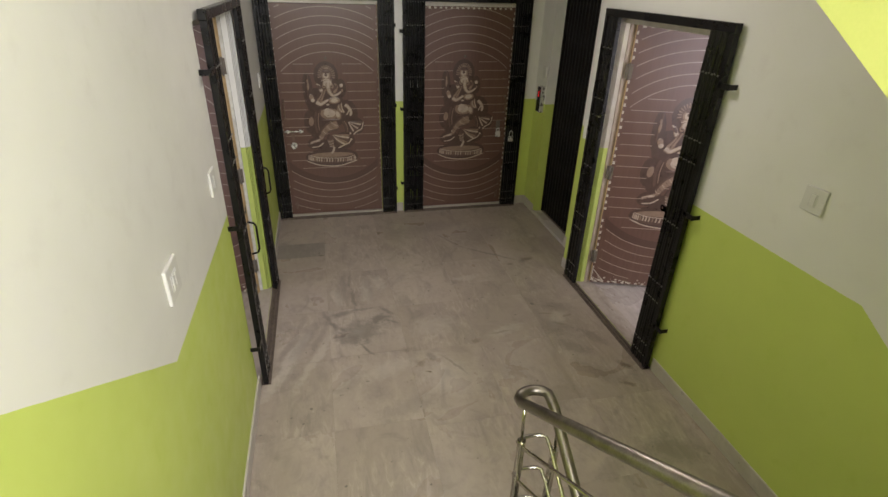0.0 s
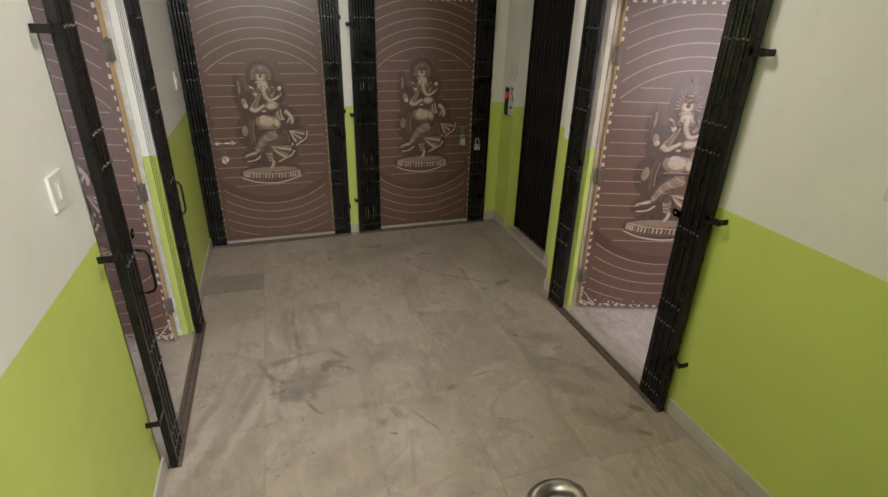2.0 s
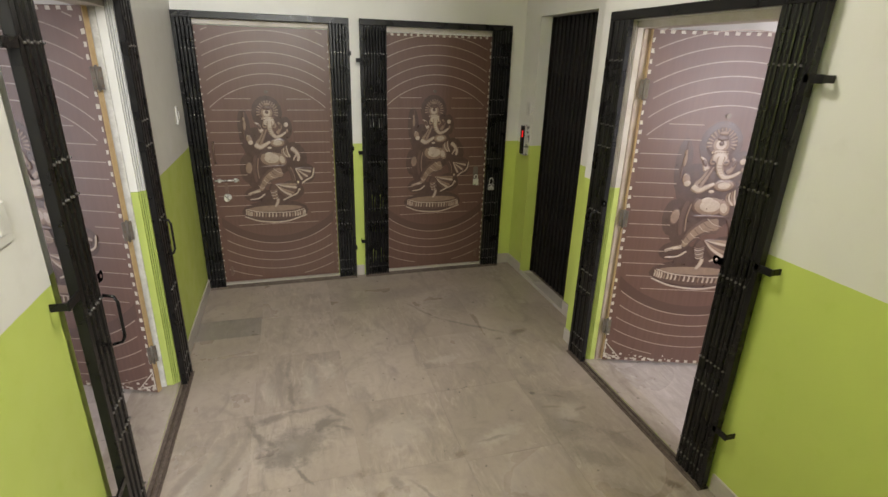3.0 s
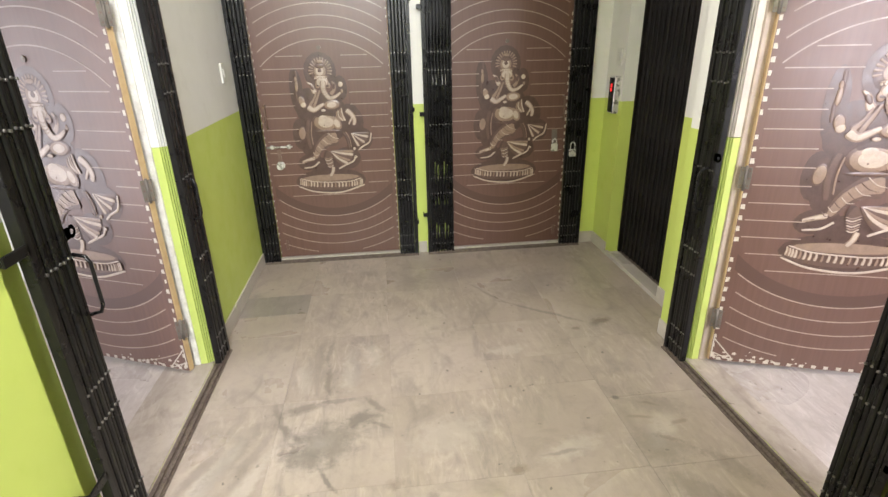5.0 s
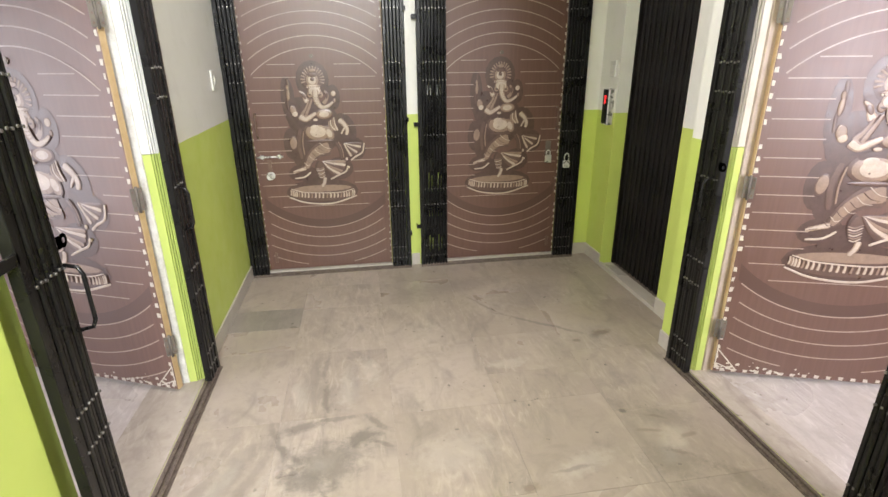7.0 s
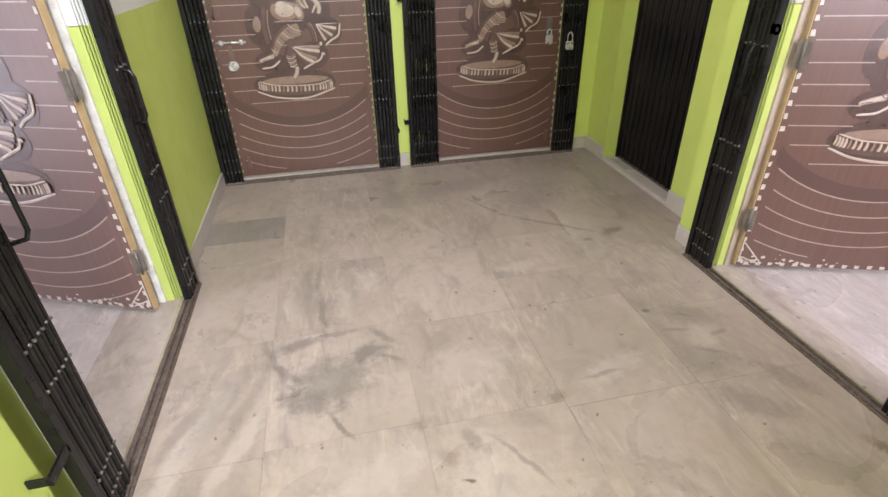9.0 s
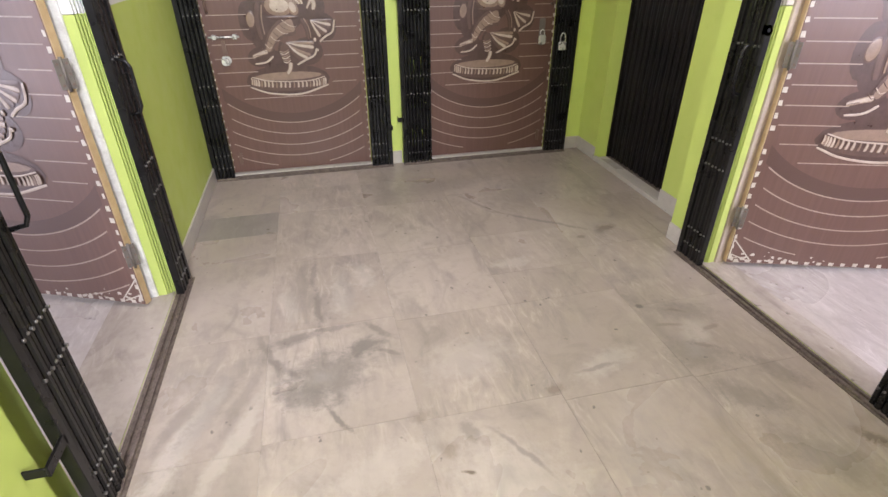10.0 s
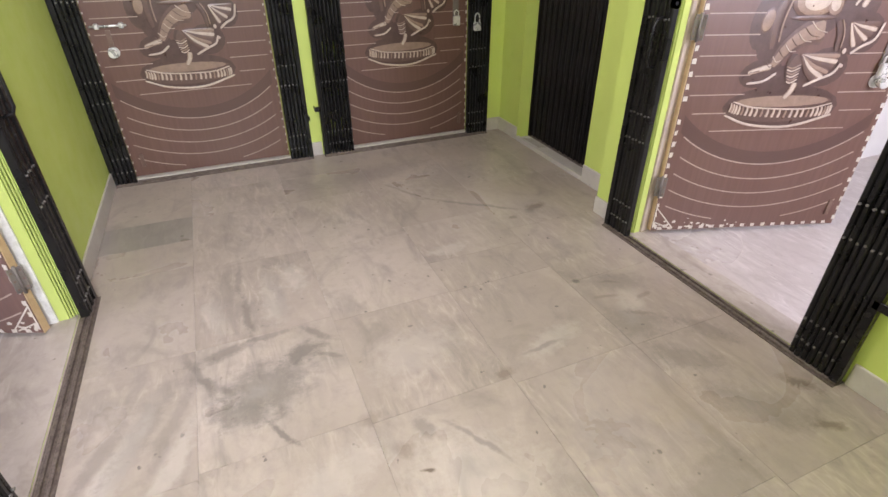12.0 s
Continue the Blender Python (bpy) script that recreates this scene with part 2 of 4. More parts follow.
M_LIFT = simple("lift_gate_black", (0.004, 0.0036, 0.0034), (0.013, 0.010, 0.0085), 0.5, 0.0, 7, 0.25, 0.18)
M_STEEL = simple("stainless_steel", (0.55, 0.52, 0.47), (0.66, 0.63, 0.58), 0.2, 1.0, 25, 0.03)
M_STEEL_D = simple("fingered_steel", (0.2, 0.175, 0.15), (0.3, 0.27, 0.235), 0.36, 1.0, 25, 0.05)
M_CHROME = simple("hardware_chrome", (0.62, 0.61, 0.58), (0.74, 0.73, 0.7), 0.3, 0.6, 40)
M_BROWN = simple("brown_enamel", (0.12, 0.07, 0.05), (0.16, 0.1, 0.075), 0.4)
M_FRAME = simple("cream_frame_paint", (0.6, 0.56, 0.5), (0.5, 0.45, 0.39), 0.55, scale=10)
M_BEIGE = simple("beige_frame_wood", (0.46, 0.38, 0.32), (0.36, 0.29, 0.235), 0.5, scale=12)
M_ROUGH = simple("bare_plaster_white", (0.72, 0.71, 0.68), (0.5, 0.48, 0.45), 0.75, scale=22, strength=0.4)
M_JAMBGREEN = simple("lime_green_frame_paint", (0.5, 0.585, 0.16), (0.45, 0.535, 0.14), 0.4, scale=8)
M_TAN = simple("raw_wood_edge", (0.5, 0.36, 0.2), (0.42, 0.29, 0.15), 0.6, scale=25)
M_FILM = simple("torn_white_film", (0.44, 0.39, 0.33), (0.58, 0.53, 0.46), 0.55, scale=50)
M_PLASTIC = simple("switch_plastic", (0.66, 0.65, 0.61), (0.62, 0.61, 0.57), 0.35, scale=10, strength=0.02)
M_PLASTIC_D = simple("switch_gap", (0.55, 0.54, 0.51), (0.6, 0.59, 0.56), 0.5)
M_BRASS = simple("dull_brass", (0.13, 0.105, 0.08), (0.09, 0.07, 0.055), 0.4, 0.4)
M_PANELBLACK = simple("lift_panel_black", (0.02, 0.02, 0.02), (0.03, 0.03, 0.03), 0.2)
M_PLATE = simple("worn_hinge_steel", (0.12, 0.105, 0.092), (0.19, 0.165, 0.145), 0.5, 0.3)


def leaf_laminate():
    """Glossy brown printed laminate with fine vertical grain."""
    m, t, b = nodes_of("brown_door_laminate", 0.25, 0, 0.5)
    c = t.nodes.new("ShaderNodeTexCoord")
    mp = t.nodes.new("ShaderNodeMapping")
    mp.inputs["Scale"].default_value = (60, 60, 2.5)
    t.links.new(c.outputs["Object"], mp.inputs[0])
    grain, cloud, dust = noise_at(t, 1, 4, 0.6, mp.outputs[0]), noise_at(t, 3, 4, 0.5, c.outputs["Object"]), noise_at(t, 12, 5, 0.65, c.outputs["Object"])
    col = mix(t, ramp(t, grain, 0.3, 0.7), (0.100, 0.049, 0.035), (0.128, 0.066, 0.048))
    col = mix(t, ramp(t, cloud, 0.2, 0.85, 0, 0.45), col, (0.14, 0.078, 0.06))
    t.links.new(col, b.inputs["Base Color"])
    t.links.new(ramp(t, dust, 0.2, 0.8, 0.32, 0.46), b.inputs["Roughness"])
    b.inputs["Specular IOR Level"].default_value = 0.5
    bump(t, b, cloud, 0.04, 0.008)
    return m


M_LEAF = leaf_laminate()
M_LINE = simple("pale_printed_line", (0.37, 0.29, 0.24), (0.28, 0.21, 0.17), 0.35, scale=30, strength=0.02)
M_DARKBAND = simple("dark_printed_band", (0.08, 0.041, 0.031), (0.088, 0.046, 0.035), 0.4, scale=3, strength=0.0)
M_F_CREAM = simple("print_cream", (0.47, 0.38, 0.305), (0.36, 0.285, 0.225), 0.35, scale=30, strength=0.05)
M_F_TAN = simple("print_tan", (0.265, 0.18, 0.13), (0.2, 0.134, 0.097), 0.35, scale=30, strength=0.05)
M_F_DARK = simple("print_dark", (0.058, 0.031, 0.024), (0.084, 0.046, 0.036), 0.35, scale=30, strength=0.02)
M_F_BROWN = simple("print_brown", (0.12, 0.07, 0.052), (0.088, 0.05, 0.038), 0.35, scale=30, strength=0.02)
M_RED = bpy.data.materials.new("red_display_glow")
M_RED.use_nodes = True
M_RED.node_tree.nodes["Principled BSDF"].inputs["Base Color"].default_value = (0.6, 0.01, 0.01, 1)
M_RED.node_tree.nodes["Principled BSDF"].inputs["Emission Color"].default_value = (1, 0.02, 0.02, 1)
M_RED.node_tree.nodes["Principled BSDF"].inputs["Emission Strength"].default_value = 1.2

# ---- mesh helpers ----


def mesh_of(name, bm, mats):
    me = bpy.data.meshes.new(name)
    bm.to_mesh(me)
    bm.free()
    for m in (mats if isinstance(mats, (list, tuple)) else [mats]):
        me.materials.append(m)
    return me


def part(name, bm, material, parent=None, label=""):
    ob = new(name, mesh_of(name, bm, material))
    ob.parent = parent
    return tagged(ob, label)


def top(name, m, label, category, group="", kind=""):
    """An Empty at the thing's base that carries its parts."""
    ob = new(name)
    ob.empty_display_size = 0.05
    ob.matrix_world = m
    return tagged(ob, label, category, group, kind)


def box(bm, x0, x1, y0, y1, z0, z1, bevel=0.0, mat=0):
    vs = [bm.verts.new((x, y, z)) for x in (x0, x1) for y in (y0, y1) for z in (z0, z1)]
    fs = [bm.faces.new([vs[i] for i in q]) for q in ((0, 1, 3, 2), (4, 6, 7, 5), (0, 4, 5, 1), (2, 3, 7, 6), (0, 2, 6, 4), (1, 5, 7, 3))]
    for f in fs:
        f.material_index = mat
    if bevel:
        es = list({e for f in fs for e in f.edges})
        r = bmesh.ops.bevel(bm, geom=es, offset=bevel, segments=1, affect="EDGES")
        for f in r["faces"]:
            f.material_index = mat
    return vs


def boxed(*a, **k):
    bm = bmesh.new()
    box(bm, *a, **k)
    return bm


def tube(bm, pts, r, seg=10, mat=0, smooth=True):
    """A round bar along a run of points."""
    pts = [Vector(p) for p in pts]
    rings = []
    for i, p in enumerate(pts):
        d = (pts[min(i + 1, len(pts) - 1)] - pts[max(i - 1, 0)]).normalized()
        q = d.to_track_quat("Z", "Y")
        rings.append([bm.verts.new(p + q @ Vector((r * math.cos(a), r * math.sin(a), 0))) for a in (2 * math.pi * k / seg for k in range(seg))])
        if i:
            a0, a1 = rings[-2], rings[-1]
            best = min(range(seg), key=lambda s: sum((a0[k].co - a1[(k + s) % seg].co).length for k in range(seg)))
            rings[-1] = a1 = a1[best:] + a1[:best]
            for k in range(seg):
                f = bm.faces.new((a0[k], a0[(k + 1) % seg], a1[(k + 1) % seg], a1[k]))
                f.smooth, f.material_index = smooth, mat
    for ring in (rings[0][::-1], rings[-1]):
        bm.faces.new(ring).material_index = mat
    return rings


def dome(bm, cx, cz, rx, rz, rot, y, h, mat, tones=None, seg=18):
    """A low rounded relief in the x-z plane that swells towards -y."""
    c, s = math.cos(rot), math.sin(rot)
    rings = []
    for f, g in ((1, 0), (0.84, 0.5), (0.55, 0.85)):
        rings.append([bm.verts.new((cx + f * (rx * math.cos(a) * c - rz * math.sin(a) * s), y - h * g, cz + f * (rx * math.cos(a) * s + rz * math.sin(a) * c))) for a in (2 * math.pi * k / seg for k in range(seg))])
    mid = bm.verts.new((cx, y - h, cz))
    rim, heart = tones if tones else (mat, mat)
    for n, (a, b) in enumerate(zip(rings, rings[1:])):
        for k in range(seg):
            f = bm.faces.new((a[k], a[(k + 1) % seg], b[(k + 1) % seg], b[k]))
            f.smooth, f.material_index = True, rim if n == 0 else mat
    for k in range(seg):
        f = bm.faces.new((rings[-1][k], rings[-1][(k + 1) % seg], mid))
        f.smooth, f.material_index = True, heart


def ribbon(bm, pts, w, y, mat=0, thick=0.0022):
    """A flat printed line in the x-z plane, a hair proud of y."""
    pts = [Vector((p[0], p[1])) for p in pts]
    prev = None
    for i, p in enumerate(pts):
        d = (pts[min(i + 1, len(pts) - 1)] - pts[max(i - 1, 0)]).normalized()
        n = Vector((-d.y, d.x)) * w / 2
        cur = (bm.verts.new((p.x + n.x, y - thick, p.y + n.y)), bm.verts.new((p.x - n.x, y - thick, p.y - n.y)))
        if prev:
            bm.faces.new((prev[0], prev[1], cur[1], cur[0])).material_index = mat
        prev = cur


def structure(name, bm, mat, label, category):
    ob = part(name, bm, mat)
    return tagged(ob, label, category, kind="structure")


# ---- walls ----
CEIL = 2.9
DOOR_TOP = 2.06
XL, XR, YB, XLIFT = -0.489, 2.009, 5.064, 2.19


def wall_x(name, x0, x1, y0, y1, z0, z1, holes, mat, label):
    """A wall along y with openings (y0, y1, z0, z1)."""
    bm = bmesh.new()
    y = y0
    for a, b, lo, hi in sorted(holes):
        box(bm, x0, x1, y, a, z0, z1)
        if hi < z1:
            box(bm, x0, x1, a, b, hi, z1)
        if lo > z0:
            box(bm, x0, x1, a, b, z0, lo)
        y = b
    box(bm, x0, x1, y, y1, z0, z1)
    bmesh.ops.remove_doubles(bm, verts=bm.verts, dist=1e-5)
    return structure(name, bm, mat, label, "wall")


def wall_y(name, x0, x1, y0, y1, z0, z1, holes, mat, label):
    bm = bmesh.new()
    x = x0
    for a, b, lo, hi in sorted(holes):
        box(bm, x, a, y0, y1, z0, z1)
        if hi < z1:
            box(bm, a, b, y0, y1, hi, z1)
        if lo > z0:
            box(bm, a, b, y0, y1, z0, lo)
        x = b
    box(bm, x, x1, y0, y1, z0, z1)
    bmesh.ops.remove_doubles(bm, verts=bm.verts, dist=1e-5)
    return structure(name, bm, mat, label, "wall")


LDOOR = (2.505, 3.70)
RDOOR = (2.30, 3.35)
wall_x("wall_left", XL - 0.115, XL, -2.3, 5.25, -1.6, 4.6, [(*LDOOR, 0, DOOR_TOP)], M_LEFT, "white painted wall with a lime green dado and a doorway")
wall_x("wall_right", XR, XR + 0.115, -2.3, 3.61, -1.6, 4.6, [(*RDOOR, 0, DOOR_TOP)], M_RIGHT, "white painted wall with a lime green dado and a doorway")
wall_x("wall_lift", XLIFT, XLIFT + 0.2, 3.61, 5.25, -0.2, CEIL, [(3.975, 4.785, 0, 2.17)], M_WALL, "white and lime green wall around the lift opening")
wall_y("wall_back", XL, XLIFT, YB, YB + 0.18, -0.2, CEIL, [(-0.375, 0.585, 0, DOOR_TOP), (0.965, 1.915, 0, DOOR_TOP)], M_WALL, "white and lime green wall with two doorways")
wall_y("wall_stair_end", XL - 0.115, XR + 0.115, -2.5, -2.3, -1.6, 4.6, [(0.0, 1.5, 2.35, 3.65)], M_WALL, "plain painted wall at the half landing with a window opening")
wall_x("wall_lift_shaft", 3.6, 3.7, 3.608, 5.25, -0.2, CEIL, [], M_WALL, "plain wall at the back of the lift shaft")
structure("ceiling", boxed(XL, XLIFT, 1.28, YB, CEIL, CEIL + 0.12), M_CEIL, "plain white painted ceiling of the landing", "ceiling")
structure("ceiling_stair", boxed(XL - 0.1, XR + 0.1, -2.5, 1.4, 4.6, 4.7), M_CEIL, "plain white painted ceiling over the stairs", "ceiling")
structure("wall_upper", boxed(XL, XR, 1.28, 1.4, CEIL + 0.12, 4.6), M_CEIL, "plain white wall above the landing ceiling", "wall")

# rooms behind the two open doors
wall_x("wall_room_right", 5.2, 5.3, 0.4, 4.6, -0.1, CEIL, [], M_CEIL, "plain white wall of the side room")
wall_y("wall_room_right_far", XR + 0.115, 5.2, 3.52, 3.608, -0.1, CEIL, [], M_CEIL, "plain white wall of the side room")
wall_y("wall_room_right_near", XR + 0.115, 5.2, 0.4, 0.5, -0.1, CEIL, [(2.35, 3.35, 0.95, 2.25)], M_CEIL, "plain white wall of the side room with a window opening")
structure("ceiling_room_right", boxed(XR + 0.115, 5.2, 0.5, 3.52, CEIL, CEIL + 0.1), M_CEIL, "plain white ceiling of the side room", "ceiling")
wall_x("wall_room_left", -3.7, -3.6, 0.8, 5.2, -0.1, CEIL, [(1.8, 3.6, 0.05, 2.1)], M_CEIL, "plain white wall of the side room with a window opening")
wall_y("wall_room_left_far", -3.6, XL - 0.115, 5.0, 5.1, -0.1, CEIL, [], M_CEIL, "plain white wall of the side room")
wall_y("wall_room_left_near", -3.6, XL - 0.115, 0.8, 0.9, -0.1, CEIL, [], M_CEIL, "plain white wall of the side room")
structure("ceiling_room_left", boxed(-3.6, XL - 0.115, 0.9, 5.0, CEIL, CEIL + 0.1), M_CEIL, "plain white ceiling of the side room", "ceiling")
structure("floor_room_right", boxed(XR, 5.2, 0.5, 3.52, -0.1, -0.003), M_ROOMFLOOR, "pale marble floor of the side room", "floor")
structure("floor_room_left", boxed(-3.6, XL, 0.9, 5.0, -0.1, -0.003), M_ROOMFLOOR, "pale marble floor of the side room", "floor")

# upper flight of stairs, its lime painted side seen from the flight below
bm = bmesh.new()
pts = [(-1.06, 1.01), (1.28, 2.62), (1.28, 3.08)]
for i in range(9):
    y = 1.28 - 0.26 * i
    pts += [(y, 3.08 - 0.18 * i), (y - 0.26, 3.08 - 0.18 * i)]
a = [bm.verts.new((0.80, y, z)) for y, z in pts[:2] + pts[3:]]
c = [bm.verts.new((XR - 0.002, v.co.y, v.co.z)) for v in a]
bm.faces.new(a)
bm.faces.new(c[::-1])
for i in range(len(a)):
    bm.faces.new((a[i], a[i - 1], c[i - 1], c[i]))
bmesh.ops.recalc_face_normals(bm, faces=bm.faces)
structure("stair_flight_upper", bm, M_LIME, "upper stair flight with a lime painted side", "stairs")

# flights from the landing: up beside the left wall, down beside the right wall
bm = bmesh.new()
for i in range(9):
    box(bm, XL, 0.66, 1.28 - 0.26 * (i + 1), 1.28 - 0.26 * i, -0.2, 0.18 * (i + 1))
structure("stair_flight", bm, M_SKIRT, "marble stair flight going up from the landing", "stairs")
bm = bmesh.new()
for i in range(9):
    box(bm, 0.80, XR, 1.05 - 0.26 * (i + 1), 1.05 - 0.26 * i, -1.8, -0.18 * (i + 1))
structure("stair_flight_down", bm, M_SKIRT, "marble stair flight going down from the landing", "stairs")
structure("stair_landing_half", boxed(XL, XR, -2.3, -1.06, 1.47, 1.62), M_SKIRT, "marble half landing between two flights", "floor")
structure("stair_well_floor", boxed(XL - 0.1, XR + 0.1, -2.5, 1.28, -1.9, -1.8), M_GROUT, "plain floor below the stairs", "floor")

# ---- sliding collapsible gates ----


def u_channel(h, w=0.015, d=0.03, th=0.003):
    """An upright rolled channel with its open side to the back."""
    bm = bmesh.new()
    c = min(0.005, w * 0.3)
    prof = [(0, 0), (0, -d + c), (c, -d), (w - c, -d), (w, -d + c), (w, 0), (w - th, 0), (w - th, -d + th), (th, -d + th), (th, 0)]
    lo = [bm.verts.new((x, y, 0)) for x, y in prof]
    hi = [bm.verts.new((x, y, h)) for x, y in prof]
    for i in range(len(prof)):
        bm.faces.new((lo[i - 1], lo[i], hi[i], hi[i - 1]))
    bm.faces.new(hi)
    bm.faces.new(lo[::-1])
    bmesh.ops.recalc_face_normals(bm, faces=bm.faces)
    return bm


GATE_H = 2.105
RIVET_BM = bmesh.new()
tube(RIVET_BM, [(0, 0.011, 0), (0, -0.0005, 0), (0, -0.003, 0)], 0.0048, 6)
RIVET = mesh_of("rivet", RIVET_BM, M_RIVET)
ROWS_Z = (0.085, 0.17, 0.50, 0.62, 1.02, 1.40, 1.52, 1.86)


def collapsible_gate(m, w, stacks, label, straps=(), handles=(), tabs=(), open_stack=-1, group="collapsible gates"):
    """Folded collapsible gate in a flat-iron frame. x runs along the wall, -y faces the landing."""
    g = top("collapsible_gate", m, label, "gate", group)
    part("top_rail", boxed(0, w, -0.055, -0.018, GATE_H - 0.045, GATE_H, bevel=0.003), M_IRON, g)
    for y in (-0.056, -0.03):
        part("bottom_track", boxed(0.0, w, y, y + 0.012, 0.0, 0.014, bevel=0.002), M_TRACK, g, "dusty brown floor track")
    part("track_bed", boxed(0, w, -0.066, -0.008, -0.001, 0.004), M_TRACK, g, "dusty brown floor strip")
    for x in (0, w - 0.028):
        part("frame_post", boxed(x, x + 0.028, -0.054, -0.022, 0.002, GATE_H - 0.045, bevel=0.002), M_IRON, g)
    for k, (x0, x1) in enumerate(((0.030, stacks[0]), (w - stacks[1], w - 0.030))):
        n = max(3, round((x1 - x0) / 0.0225))
        p = (x1 - x0) / n
        channel = mesh_of("channel", u_channel(2.046, p - (0.009 if k == open_stack else 0.0016)), M_IRON)
        bars = []
        for i in range(n):
            ob = new("channel", channel)
            ob.parent = g
            bars.append(ob)
            ob.location = (x0 + i * p + 0.0008, -0.018 - 0.004 * (i % 2), 0.014)
        if k == open_stack:
            # folded lattice that leaves slits between the channels
            for i in range(n - 1):
                x = x0 + (i + 1) * p - 0.004
                dz = 0.02 * (i % 3)
                for z0, z1 in ((0.02, 0.09 + dz), (0.27 - dz, 0.40), (0.48, 0.55 + dz), (0.76 - dz, 1.3), (1.37, 2.05)) if i % 3 else ((0.02, 2.05),):
                    part("lattice_plate", boxed(x - 0.006, x + 0.006, -0.031, -0.027, z0, z1), M_IRON, g)
        for i in range(n - 1):
            bm = bmesh.new()
            x = x0 + (i + 1) * p
            tube(bm, [(x + 0.004 * (1 if q % 2 else -1), -0.036, 0.03 + 0.25 * q) for q in range(9)], 0.004, 4, smooth=False)
            part("lattice_bar", bm, M_IRON, g)
        for z in ROWS_Z:
            for i in range(n):
                ob = new("rivet", RIVET)
                ob.parent = bars[i]
                ob.location = Vector((x0 + (i + 0.5) * p, -0.0525, z + 0.004 * (i % 2))) - bars[i].location
    for x, z, dx in straps:
        bm = bmesh.new()
        s = 1 if dx > 0 else -1
        x1 = x + dx
        box(bm, min(x, x1), max(x, x1), -0.054, -0.046, z - 0.015, z + 0.015, bevel=0.0015)
        box(bm, min(x1, x1 - s * 0.007), max(x1, x1 - s * 0.007), -0.047, -0.0005, z - 0.013, z + 0.013, bevel=0.0015)
        part("wall_strap", bm, M_IRON, g, "bent black flat-iron wall strap")
    for x, z in handles:
        bm = bmesh.new()
        tube(bm, [(x, -0.055, z + 0.1), (x, -0.088, z + 0.092), (x, -0.098, z + 0.07), (x, -0.098, z - 0.07), (x, -0.088, z - 0.092), (x, -0.055, z - 0.1)], 0.006, 8)
        part("handle", bm, M_IRON, g, "bent black iron pull handle")
    for x, z, s in tabs:
        bm = bmesh.new()
        for k in range(10):
            a0, a1 = 2 * math.pi * k / 10, 2 * math.pi * (k + 1) / 10
            q = []
            for a, r in ((a0, 0.008), (a1, 0.008), (a1, 0.021), (a0, 0.021)):
                q.append(bm.verts.new((x + s * 0.022 + r * math.cos(a), -0.052, z + r * math.sin(a))))
            bm.faces.new(q)
        bm.faces.new([bm.verts.new((x + s * a, -0.052, z + b)) for a, b in ((-0.01, -0.018), (0.008, -0.018), (0.008, 0.018), (-0.01, 0.018))])
        bmesh.ops.solidify(bm, geom=bm.faces[:], thickness=0.005)
        part("lock_lug", bm, M_IRON, g, "black iron lug with a padlock hole")
    return g


GATE_B1 = collapsible_gate(pose(-0.487, YB, 0), 1.211, (0.130, 0.148), "black folded collapsible gate in front of a closed brown door",
                 straps=((1.2, 1.86, 0.022), (1.2, 1.135, 0.022), (1.2, 0.275, 0.022)))
GATE_B2 = collapsible_gate(pose(0.803, YB, 0), 1.25, (0.215, 0.165), "black folded collapsible gate in front of a padlocked brown door",
                 straps=((0.01, 1.81, -0.04), (0.01, 1.10, -0.04), (0.01, 0.33, -0.04)), open_stack=0)
GATE_R = collapsible_gate(pose(XR, 3.462, 0, 0, 0, -90), 1.243, (0.165, 0.185), "black folded collapsible gate around the open side doorway",
                 straps=((1.223, 1.82, 0.075), (1.223, 1.12, 0.075), (1.223, 0.345, 0.075)), handles=((0.125, 0.93),), tabs=((0.155, 1.085, 1), (1.06, 1.075, -1)))
GATE_L = collapsible_gate(pose(XL, 2.545, 0, 0, 0, 90), 1.25, (0.18, 0.15), "black folded collapsible gate around the open side doorway",
                 straps=((0.01, 1.86, -0.1), (0.01, 1.11, -0.1), (0.01, 0.345, -0.1)), handles=((0.165, 0.93), (1.12, 0.92)), tabs=((0.178, 1.09, 1), (1.2, 1.09, 1)))

lock = top("padlock", pose(1.935, YB - 0.062, 0.745), "steel padlock hanging on the folded gate", "padlock")
part("body", boxed(-0.027, 0.027, -0.024, 0.0, 0.0, 0.055, bevel=0.006), M_CHROME, lock)
bm = bmesh.new()
tube(bm, [(-0.017, -0.012, 0.053), (-0.017, -0.012, 0.09), (-0.01, -0.012, 0.106), (0.0, -0.012, 0.111), (0.01, -0.012, 0.106), (0.017, -0.012, 0.09), (0.017, -0.012, 0.053)], 0.0045, 8)
part("shackle", bm, M_CHROME, lock)

# ---- printed doors ----
LEAF_W, LEAF_H = 0.94, 2.0
CZ, RAD = 0.994, 0.607


